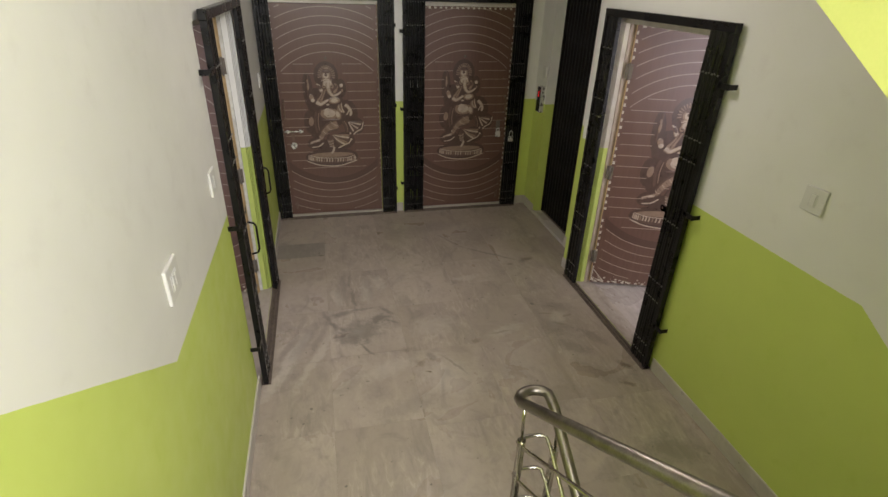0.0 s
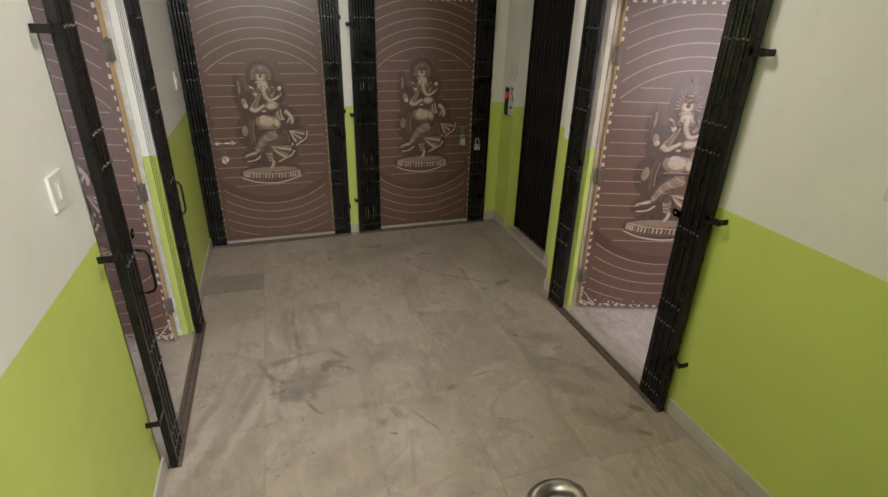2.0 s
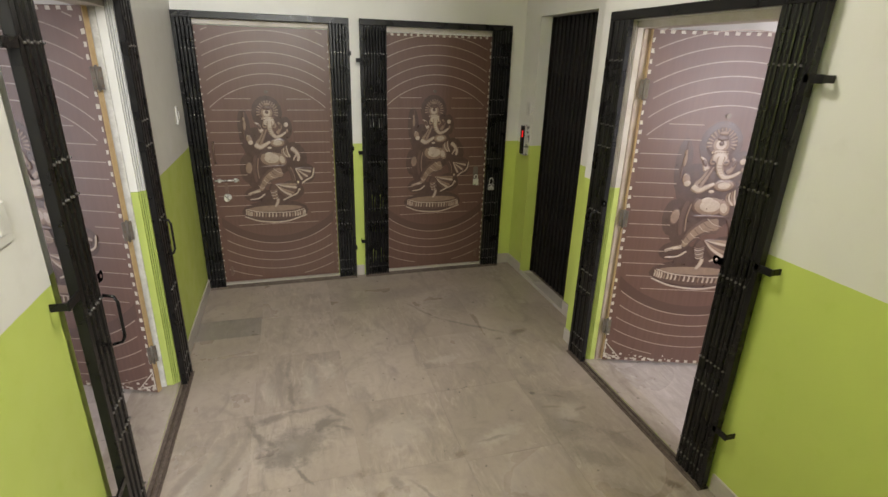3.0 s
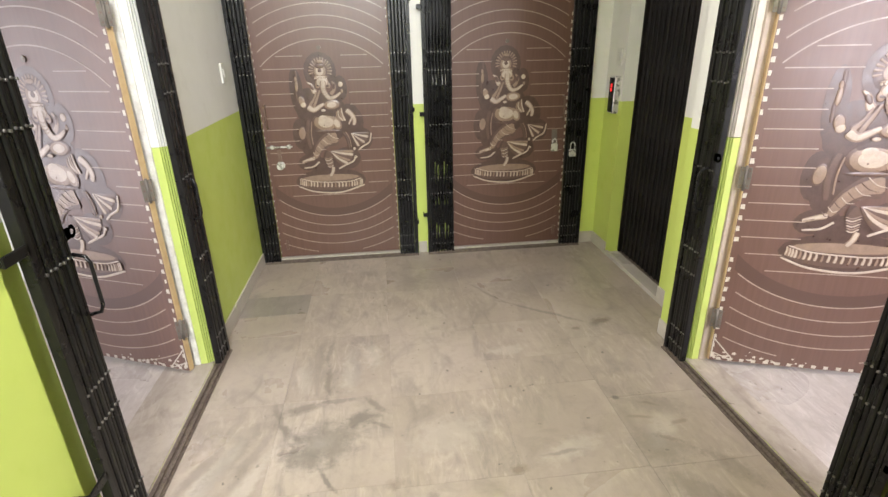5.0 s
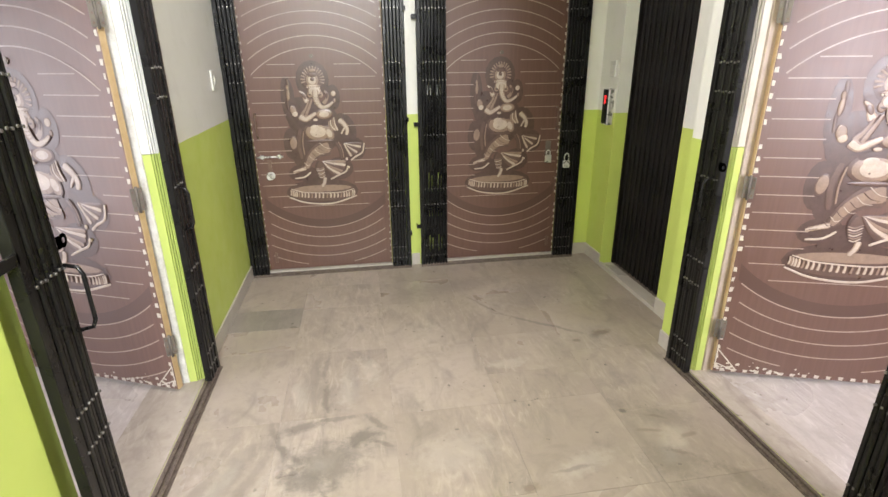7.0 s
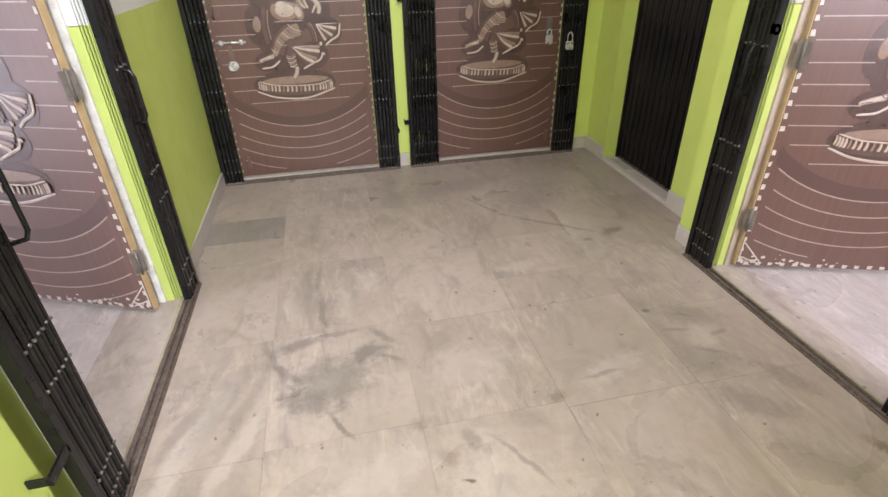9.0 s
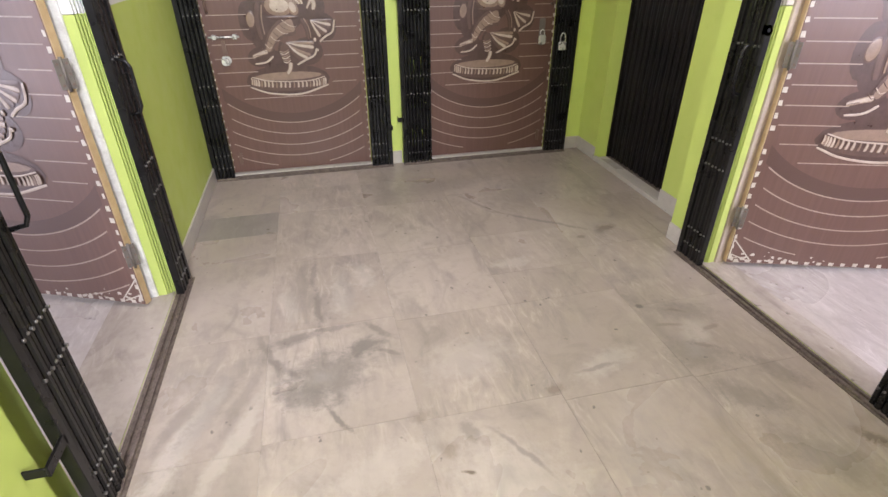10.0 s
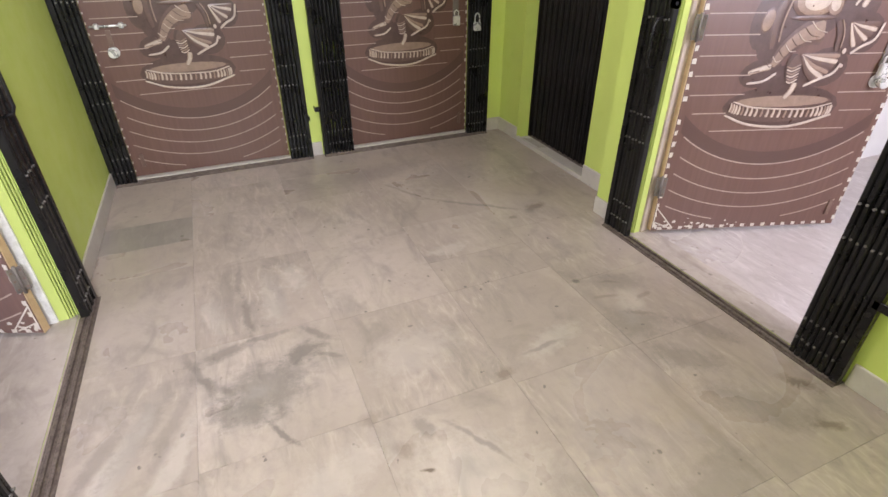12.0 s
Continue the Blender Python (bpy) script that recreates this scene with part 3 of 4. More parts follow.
def figure_mesh(cx):
    """The printed ornament: one plain shape of low rounded forms and tapered strokes on a pedestal."""
    bm = bmesh.new()
    C, T, D, B = 0, 1, 2, 3
    rims = {C: T, T: B, B: D, D: D}

    def at(x, y):
        fx, fy = x / 2.92 - 130 - 0.0714 * (y / 2.92 - 48), y / 2.92 - 95
        return cx - 0.023 + fx * (0.00394 + 1.2e-6 * fy), 1.475 - (fy + 30) * 0.00408 - fx * 0.00016

    def e(x, y, rx, ry, rot, mat, h, lay):
        px, pz = at(x, y)
        tones = (rims[mat], C if mat == T and rx > 22 else mat) if h >= 2 else None
        dome(bm, px, pz, rx * 0.00138, ry * 0.0014, -radians(rot), -0.0016 - 0.0004 * lay, max(0.0003, h * 0.001), mat, tones, 16)

    def limb(pts, w0, w1, mat, lay, edge=True):
        """A tapered stroke along three or four points, lighter along its middle."""
        p = [Vector(q) for q in pts]
        p = [p[0] * 2 - p[1]] + p + [p[-1] * 2 - p[-2]]
        run = []
        for i in range(1, len(p) - 2):
            for k in range(5):
                u = k / 5
                run.append(0.5 * (2 * p[i] + (p[i + 1] - p[i - 1]) * u + (2 * p[i - 1] - 5 * p[i] + 4 * p[i + 1] - p[i + 2]) * u * u + (3 * p[i] - p[i - 1] - 3 * p[i + 1] + p[i + 2]) * u ** 3))
        run.append(p[-2])
        y0, prev = -0.0016 - 0.0004 * lay, None
        for i, q in enumerate(run):
            d = (run[min(i + 1, len(run) - 1)] - run[max(i - 1, 0)]).normalized()
            w = (w0 + (w1 - w0) * i / (len(run) - 1)) / 2 * (0.7 if i in (0, len(run) - 1) else 1)
            n = Vector((-d.y, d.x)) * w
            row = []
            for f, up in ((-1, 0), (-0.62, 0.0008), (0.62, 0.0008), (1, 0)):
                x, z = at(q.x + n.x * f, q.y + n.y * f)
                row.append(bm.verts.new((x, y0 - up, z)))
            if prev:
                for k in range(3):
                    f = bm.faces.new((prev[k], row[k], row[k + 1], prev[k + 1]))
                    f.material_index, f.smooth = (mat if k == 1 or not edge else rims[mat]), True
            prev = row

    # dark ground
    e(388, 250, 82, 92, 0, D, 0, 0), e(266, 350, 34, 118, -2, D, 0, 0), e(320, 420, 62, 90, 10, D, 0, 0), e(278, 565, 40, 80, 0, D, 0, 0), e(325, 590, 55, 100, 0, D, 0, 0)
    e(490, 330, 36, 62, 0, D, 0, 0), e(545, 490, 60, 85, -15, D, 0, 0), e(590, 590, 66, 62, -20, D, 0, 0), e(325, 712, 66, 44, -12, D, 0, 0)
    e(430, 815, 190, 70, 0, D, 0, 0), e(420, 745, 95, 62, 0, D, 0, 0), e(520, 690, 70, 60, 0, D, 0, 0), e(420, 480, 110, 130, 0, D, 0, 0)
    # crown
    e(390, 246, 60, 64, 0, B, 2, 1)
    for i in range(15):
        a = radians(165 + i * 15)
        limb(((390 + 36 * math.cos(a), 248 + 38 * math.sin(a)), (390 + 47 * math.cos(a), 248 + 50 * math.sin(a)), (390 + 60 * math.cos(a), 248 + 64 * math.sin(a))), 6, 11, T, 3)
    e(388, 250, 36, 38, 0, T, 2, 4), e(388, 205, 20, 9, 0, T, 2, 6), e(388, 226, 22, 12, 0, B, 2, 7), e(388, 246, 10, 10, 0, B, 2, 8), e(392, 277, 40, 7, 0, T, 2, 8)
    for i in range(7):
        e(362 + 10 * i, 279 + 2 * abs(i - 3), 4, 4, 0, C, 1, 10)
    # head, ears and trunk
    limb(((322, 305), (342, 318), (350, 340), (362, 356)), 8, 30, C, 3), e(345, 328, 8, 17, -28, B, 1, 6)
    limb(((446, 300), (462, 318), (455, 345), (440, 362)), 14, 30, T, 3), e(460, 322, 6, 16, 12, B, 1, 6), e(492, 312, 13, 14, 20, C, 2, 2), e(498, 345, 7, 11, 0, T, 2, 2)
    e(398, 302, 33, 25, 0, C, 3, 5), e(374, 318, 14, 18, 0, T, 2, 4), e(428, 318, 14, 18, 0, T, 2, 4), e(376, 320, 8, 3.5, 8, D, 0, 12), e(425, 320, 8, 3.5, -8, D, 0, 12)
    limb(((402, 296), (405, 340), (430, 378), (462, 374), (492, 352)), 34, 13, C, 14)
    for i in range(4):
        limb(((392 + i, 330 + 11 * i), (404 + 2 * i, 334 + 11 * i), (416 + 3 * i, 331 + 10 * i)), 2.5, 2, T, 18, False)
    # axe, raised hand, sash and arms
    limb(((262, 248), (268, 300), (262, 345), (268, 400)), 14, 10, B, 1), e(266, 322, 9, 32, 2, T, 2, 2), e(262, 290, 7, 14, 0, T, 2, 3)
    e(290, 398, 17, 26, -8, T, 2, 3), e(298, 415, 15, 15, 0, C, 2, 4), limb(((283, 405), (279, 388), (284, 376)), 10, 8, C, 4)
    limb(((384, 340), (372, 375), (352, 425)), 12, 22, T, 9), limb(((366, 352), (352, 390), (330, 420)), 12, 26, T, 4)
    limb(((322, 425), (350, 440), (378, 426), (404, 408)), 34, 17, C, 11), e(444, 414, 46, 26, -4, T, 3, 5), e(400, 442, 13, 7, 0, C, 2, 16)
    # belly
    e(418, 462, 62, 17, -6, D, 0, 12), e(412, 502, 74, 50, 0, T, 4, 6), e(398, 496, 32, 22, 0, B, 1, 12), e(398, 482, 24, 15, 0, C, 1, 14), e(402, 517, 3, 3, 0, B, 0, 16)
    e(468, 508, 26, 40, -20, T, 2, 10), e(420, 549, 72, 8, 0, B, 2, 14)
    for i in range(4):
        limb(((492 - 8 * i, 428 + 6 * i), (498 - 10 * i, 462 + 3 * i), (512 - 6 * i, 494)), 7, 12, T if i % 2 else C, 12)
    limb(((518, 440), (545, 462), (560, 490), (556, 516)), 30, 18, C, 8), limb(((548, 478), (536, 498), (530, 512)), 14, 8, C, 10)
    # hanging cloth
    e(288, 560, 20, 36, 6, T, 2, 2), limb(((322, 490), (314, 560), (328, 640)), 30, 24, B, 3), limb(((338, 500), (334, 560), (342, 620)), 8, 8, T, 5)
    limb(((500, 555), (520, 590), (530, 640)), 18, 14, B, 9), limb(((512, 552), (532, 588), (540, 632)), 6, 6, T, 11)
    # bent leg with folds
    limb(((468, 578), (420, 594), (378, 630), (350, 690)), 92, 34, T, 8)
    for i in range(8):
        x, y = 452 - 15 * i, 572 + 15 * i
        limb(((x - 34 + 2 * i, y - 14 + 2 * i), (x - 6, y + 8 + i), (x + 26 - 3 * i, y + 16 - i)), 3, 2, B if i % 2 else C, 14, False)
    limb(((348, 690), (322, 698), (284, 712)), 22, 15, C, 10), limb(((292, 744), (340, 736), (372, 710)), 7, 9, C, 9, False), limb(((316, 704), (300, 708), (286, 712)), 3, 2, B, 14, False)
    # standing leg
    limb(((430, 660), (418, 690), (432, 740)), 62, 34, B, 7)
    for i in range(6):
        limb(((398 + 3 * i, 690 + 9 * i), (418 + 2 * i, 694 + 9 * i), (440 + i, 682 + 9 * i)), 5, 5, C if i % 2 else T, 10)
    limb(((444, 738), (440, 765), (428, 788)), 20, 19, C, 9)
    # pleats and hems
    for i in range(6):
        a, c = radians(-2 + 11 * i), radians(6 + 12 * i)
        limb(((542, 560), (542 + 45 * math.cos(c), 556 + 42 * math.sin(c)), (542 + 92 * math.cos(c), 552 + 82 * math.sin(c))), 7, 17, C if i % 2 else B, 4 + 0.5 * i, i % 2 > 0)
        limb(((428, 655), (428 + 60 * math.cos(a), 656 + 56 * math.sin(a)), (430 + 120 * math.cos(a), 658 + 92 * math.sin(a))), 9, 20, (T, C, B)[i % 3], 8 + 0.5 * i, i % 3 < 2)
    limb(((646, 556), (636, 604), (600, 628), (578, 648)), 8, 9, C, 9, False), limb(((562, 676), (550, 706), (512, 726), (472, 748)), 8, 9, C, 13, False)
    e(556, 640, 7, 9, 0, C, 2, 9), e(566, 684, 6, 6, 0, C, 2, 13)
    # pedestal
    limb(((262, 846), (350, 876), (480, 880), (606, 838)), 7, 9, C, 2, False), e(432, 822, 172, 44, 0, B, 0, 3), e(430, 799, 163, 22, 0, B, 0, 5), e(430, 797, 152, 18, 0, T, 0, 7), limb(((272, 801), (350, 819), (510, 820), (590, 800)), 5, 5, C, 15, False)
    for i in range(25):
        u = (i - 12) / 12.6 * 1.5
        x, y = 432 + 163 * math.sin(u), 806 + 18 * math.cos(u)
        limb(((x - 2, y - 4), (x + 1, y + 8), (x, y + 26)), 6, 12 if abs(i - 12) < 10 else 7, T if i % 4 == 1 else C, 11 + 0.2 * i)
    return mesh_of("printed_figure", bm, (M_F_CREAM, M_F_TAN, M_F_DARK, M_F_BROWN))


FIGURE = figure_mesh(LEAF_W / 2)


def figure_half(z):
    """How far the figure reaches to each side of the middle at a height, so that lines stop short of it."""
    k = (1.5 - z) / 0.99
    if k < -0.01 or k > 0.99:
        return 0, 0
    if k < 0.16:
        return 0.13, 0.13
    if k < 0.46:
        return 0.22, 0.17
    if k < 0.66:
        return 0.21, 0.31
    if k < 0.86:
        return 0.2, 0.22
    return 0.26, 0.26


def leaf_lines():
    bm = bmesh.new()
    cx, e = LEAF_W / 2, 0.028
    def arc(r, sgn):
        run = []
        for k in range(61):
            a = radians(90 + sgn * 0 + (k - 30) * 2.6) if sgn > 0 else radians(270 + (k - 30) * 2.6)
            x, z = cx + r * math.cos(a), CZ + r * math.sin(a)
            if e < x < LEAF_W - e and 0.03 < z < LEAF_H - 0.012:
                run.append((x, z))
            elif len(run) > 1:
                ribbon(bm, run, 0.006, 0)
                run = []
            else:
                run = []
        if len(run) > 1:
            ribbon(bm, run, 0.006, 0)
    for k in range(7):
        arc(RAD + 0.0755 * k, 1)
    for k in range(5):
        arc(RAD + 0.065 + 0.0765 * k, -1)
    for k in range(-6, 7):
        z = CZ + 0.0833 * k
        dz = abs(z - CZ)
        half = min(cx - e, math.sqrt(RAD ** 2 - dz ** 2) - (0.03 if dz > 0.35 else 0))
        a, b = figure_half(z)
        if a:
            ribbon(bm, [(cx - half, z), (cx - a, z)], 0.0048, 0)
            ribbon(bm, [(cx + b, z), (cx + half, z)], 0.0048, 0)
        else:
            ribbon(bm, [(cx - half, z), (cx + half, z)], 0.0048, 0)
    return mesh_of("printed_lines", bm, M_LINE)


def leaf_band():
    """The darker field under the circle."""
    bm = bmesh.new()
    cx = LEAF_W / 2
    xs = [0.03 + (LEAF_W - 0.06) * i / 24 for i in range(25)]
    up = [bm.verts.new((x, -0.0012, CZ - math.sqrt((RAD + 0.002) ** 2 - (x - cx) ** 2))) for x in xs]
    lo = [bm.verts.new((x, -0.0012, CZ - math.sqrt((RAD + 0.062) ** 2 - (x - cx) ** 2))) for x in xs]
    for i in range(24):
        bm.faces.new((lo[i], lo[i + 1], up[i + 1], up[i]))
    return mesh_of("printed_band", bm, M_DARKBAND)


LINES, BAND = leaf_lines(), leaf_band()


def film_edges(sides, seed, size=1.0):
    """White scraps of torn film left along the edges."""
    rnd = random.Random(seed)
    bm = bmesh.new()
    def scrap(x, z, w, h):
        vs = [bm.verts.new((x + a * w * rnd.uniform(0.7, 1.1), -0.0024, z + b * h * rnd.uniform(0.75, 1.1))) for a, b in ((0, -0.5), (1, -0.5), (1, 0.5), (0, 0.5))]
        bm.faces.new(vs)
    for s in sides:
        z = 0.04
        while z < LEAF_H - 0.02:
            if s in "lr" and rnd.random() > 0.06:
                w = rnd.uniform(0.012, 0.02) * size
                scrap(0.001 if s == "l" else LEAF_W - 0.001 - w, z, w, 0.024 * size)
            z += 0.053
        x = 0.03
        while x < LEAF_W - 0.02:
            if s in "tb":
                scrap(x, 0.014 if s == "b" else LEAF_H - 0.012, 0.024, 0.018)
            x += 0.053
    return bm


def film_corner(bm, x, s):
    """A torn triangle of film at a bottom corner, with loose bits."""
    rnd = random.Random(11)
    for a, b in (((0.006, 0.13), (0.1, 0.02)), ((0.004, 0.14), (0.004, 0.02)), ((0.01, 0.05), (0.09, 0.014))):
        ribbon(bm, [(x + s * a[0], a[1]), (x + s * b[0], b[1])], 0.006, 0, 0, 0.003)
    for i in range(26):
        px, pz, r = x + s * abs(rnd.gauss(0.02, 0.25)), 0.012 + abs(rnd.gauss(0, 0.022)), rnd.uniform(0.003, 0.011)
        if 0 < px < LEAF_W:
            bm.faces.new([bm.verts.new((px + r * rnd.uniform(0.6, 1.6) * math.cos(a), -0.0028, pz + r * rnd.uniform(0.5, 1) * math.sin(a))) for a in (0.3, 1.5, 2.6, 3.9, 5.2)])


def door_leaf(name, m, label, hinge, film, seed, fittings, lift_z=0.0, parent_kind="structure"):
    d = top(name, m, label, "door", "printed doors", parent_kind)
    panel = part("leaf", boxed(0, LEAF_W, 0, 0.034, 0, LEAF_H, bevel=0.002), M_LEAF, d)
    for nm, me in (("printed_band", BAND), ("printed_lines", LINES), ("printed_figure", FIGURE)):
        ob = new(nm, me)
        ob.parent = panel
        ob.location.z = lift_z
    scraps = film_edges(film, seed, 0.55 if seed == 3 else 1.0)
    if "b" in film:
        film_corner(scraps, *((0, 1) if hinge == "l" else (LEAF_W, -1)))
    if film:
        part("film_scraps", scraps, M_FILM, panel, "torn white protective film along the edges")
    hx = 0 if hinge == "l" else LEAF_W
    part("edge_strip", boxed(*((-0.004, 0.0) if hinge == "l" else (LEAF_W, LEAF_W + 0.004)), 0.002, 0.032, 0.0, LEAF_H), M_TAN, panel, "raw tan wood edge")
    bm = bmesh.new()
    tube(bm, [(LEAF_W / 2 - 0.015, -0.0005, 1.545 + lift_z), (LEAF_W / 2 - 0.015, -0.006, 1.545 + lift_z)], 0.014, 14)
    tube(bm, [(LEAF_W / 2 - 0.015, -0.006, 1.545 + lift_z), (LEAF_W / 2 - 0.015, -0.0075, 1.545 + lift_z)], 0.008, 12)
    part("peephole", bm, M_BRASS, panel, "round dull brass peephole")
    lx = 0.095 if hinge == "r" else LEAF_W - 0.095
    s = 1 if hinge == "r" else -1
    if "knob" in fittings:
        bm = bmesh.new()
        tube(bm, [(lx, 0, 0.735), (lx, -0.006, 0.735)], 0.03, 16)
        tube(bm, [(lx, -0.006, 0.735), (lx, -0.03, 0.735)], 0.011, 10)
        tube(bm, [(lx, -0.03, 0.735), (lx, -0.036, 0.735), (lx, -0.05, 0.735), (lx, -0.056, 0.735)], 0.022, 14)
        part("knob", bm, M_CHROME, d, "round steel door knob lock")
        bm = boxed(lx - 0.012, lx + 0.012, -0.006, 0, 0.76, 0.85)
        part("hasp", bm, M_BROWN, d, "brown hasp plate")
    if "bolt" in fittings:
        bm = bmesh.new()
        tube(bm, [(lx - 0.08, -0.012, 0.872), (lx + 0.1, -0.012, 0.872)], 0.006, 8)
        for x in (lx - 0.045, lx + 0.075):
            box(bm, x - 0.012, x + 0.012, -0.02, 0, 0.858, 0.886, bevel=0.003)
        part("tower_bolt", bm, M_CHROME, d, "horizontal steel tower bolt")
    if "handle" in fittings:
        hx2 = lx - s * 0.055
        bm = bmesh.new()
        tube(bm, [(hx2, 0, 1.17), (hx2, -0.03, 1.165), (hx2, -0.034, 1.14), (hx2, -0.034, 1.04), (hx2, -0.03, 1.015), (hx2, 0, 1.01)], 0.007, 8)
        part("pull_handle", bm, M_BROWN, d, "brown pull handle")
    if "lock" in fittings:
        bm = boxed(lx - 0.02, lx + 0.022, -0.008, 0, 0.8, 0.92, bevel=0.002)
        part("hasp", bm, M_PLATE, d, "steel hasp plate")
        bm = boxed(lx - 0.024, lx + 0.024, -0.034, -0.009, 0.755, 0.815, bevel=0.005)
        lock = part("padlock", bm, M_CHROME, d, "closed steel padlock")
        bm = bmesh.new()
        tube(bm, [(lx - 0.015, -0.02, 0.812), (lx - 0.015, -0.02, 0.84), (lx, -0.02, 0.852), (lx + 0.015, -0.02, 0.84), (lx + 0.015, -0.02, 0.812)], 0.004, 7)
        part("shackle", bm, M_CHROME, lock)
    bm = boxed(0.05 if hinge == "r" else LEAF_W - 0.07, 0.07 if hinge == "r" else LEAF_W - 0.05, -0.01, 0, 0.06, 0.14, bevel=0.002)
    part("floor_bolt", bm, M_BROWN, d, "small brown floor bolt")
    return d


door_leaf("door_1", pose(-0.366, YB + 0.03, 0.02), "closed glossy brown door with pale arcs and a printed ornament", "r", "lr", 3, ("knob", "bolt", "handle"))
door_leaf("door_2", pose(0.972, YB + 0.03, 0.02), "closed glossy brown door with pale arcs, locked with a padlock", "l", "rt", 4, ("lock", "handle"), 0.016)
HR = Vector((2.108, 3.284, 0.02))
door_leaf("door_3", pose(*HR, 0, 0, -18.7) @ Matrix.Diagonal((1.042, 1, 1, 1)), "open brown door swung into the side room, pale printed arcs", "l", "lbtr", 5, ("lock", "knob"), 0.028)
HL = Vector((-0.585, 3.588, 0.02))
tip = HL + Vector((-math.cos(radians(22.8)), math.sin(radians(22.8)), 0)) * LEAF_W
door_leaf("door_4", pose(*tip, 0, 0, -22.8), "open brown door swung into the side room, pale printed arcs", "r", "rbt", 6, ("knob",), -0.012)


def butt_hinge(m, z):
    g = top("hinge", m @ pose(0, 0, z), "worn steel butt hinge between door and frame", "hinge", "door hinges")
    bm = boxed(-0.024, 0.0, -0.003, 0.0, -0.05, 0.05, bevel=0.001)
    part("wing", bm, M_PLATE, g)
    bm = boxed(0.004, 0.024, -0.003, 0.0, -0.05, 0.05, bevel=0.001)
    part("wing", bm, M_PLATE, g)
    bm = bmesh.new()
    tube(bm, [(0, -0.005, -0.057), (0, -0.005, 0.057)], 0.006, 8)
    part("knuckle", bm, M_PLATE, g)
    for x in (-0.014, 0.015):
        for zz in (-0.035, 0, 0.035):
            bm = bmesh.new()
            tube(bm, [(x, -0.003, zz), (x, -0.0045, zz)], 0.004, 6)
            part("screw", bm, M_BROWN, g)
    return g


for z in (0.27, 0.99, 1.72):
    butt_hinge(pose(HL.x + 0.012, HL.y - 0.004, 0, 0, 0, 35), z)
    butt_hinge(pose(HR.x - 0.008, HR.y - 0.004, 0, 0, 0, -40), z)

# ---- door frames ----


def frame_back(name, x0, x1):
    f = top(name, pose(0, YB, 0), "cream painted door frame with a pale lintel strip", "door frame", "door frames", "structure")
    part("lintel", boxed(x0, x1, 0.004, 0.09, DOOR_TOP - 0.036, DOOR_TOP, bevel=0.002), M_FRAME, f)
    for a, b in ((x0, x0 + 0.009), (x1 - 0.009, x1)):
        part("jamb", boxed(a, b, 0.004, 0.09, 0, 1.165, bevel=0.001), M_JAMBGREEN, f, "lime painted jamb")
        part("jamb", boxed(a, b, 0.004, 0.09, 1.166, DOOR_TOP - 0.036, bevel=0.001), M_FRAME, f)
    part("threshold", boxed(x0, x1, -0.004, 0.09, -0.002, 0.018, bevel=0.002), M_SKIRT, f, "pale stone threshold")
    return f


frame_back("door_frame_1", -0.375, 0.585)
frame_back("door_frame_2", 0.965, 1.915)


def frame_side(name, wall, out, y_far, y_near, upper, strip, strip_label):
    """Deep moulded jambs: ribs near the landing, then a flat, then a bare plaster strip by the hinge."""
    f = top(name, pose(0, 0, 0), "moulded door frame, lime green below and white above", "door frame", "door frames", "structure")
    for lo, hi, mat, lab in ((0, 1.165, M_JAMBGREEN, "lime painted moulding"), (1.165, DOOR_TOP, upper, "pale painted moulding")):
        for sgn, y in ((-1, y_far), (1, y_near)):
            for i in range(3):
                a = wall + out * (0.003 + 0.009 * i)
                b = a + out * 0.0065
                ya, yb = y, y + sgn * (0.010 + 0.006 * i)
                part("moulding_rib", boxed(min(a, b), max(a, b), min(ya, yb), max(ya, yb), lo + 0.001, hi - 0.001, bevel=0.002), mat, f, lab)
            a, b = wall + out * 0.030, wall + out * 0.066
            ya, yb = y, y + sgn * 0.026
            part("jamb", boxed(min(a, b), max(a, b), min(ya, yb), max(ya, yb), lo + 0.001, hi - 0.001, bevel=0.002), mat, f, lab)
    for sgn, y in ((-1, y_far), (1, y_near)):
        a, b = wall + out * 0.0665, wall + out * 0.145
        ya, yb = y, y + sgn * 0.034
        part("plaster_strip", boxed(min(a, b), max(a, b), min(ya, yb), max(ya, yb), 0.0, DOOR_TOP, bevel=0.003), strip, f, strip_label)
    a, b = wall + out * 0.03, wall + out * 0.14
    part("lintel", boxed(min(a, b), max(a, b), y_near, y_far, DOOR_TOP - 0.036, DOOR_TOP - 0.001), M_FRAME, f)
    return f


frame_side("door_frame_3", XL, -1, LDOOR[1], LDOOR[0], M_CEIL, M_ROUGH, "bare chipped white plaster strip")
frame_side("door_frame_4", XR, 1, RDOOR[1], RDOOR[0], M_FRAME, M_BEIGE, "dull beige wooden frame strip")

structure("trim_left_doorway", boxed(XL - 0.064, XL - 0.031, LDOOR[0] + 0.018, 2.615, 0.0, DOOR_TOP - 0.037), M_LEFT, "painted frame board beside the folded gate", "trim")

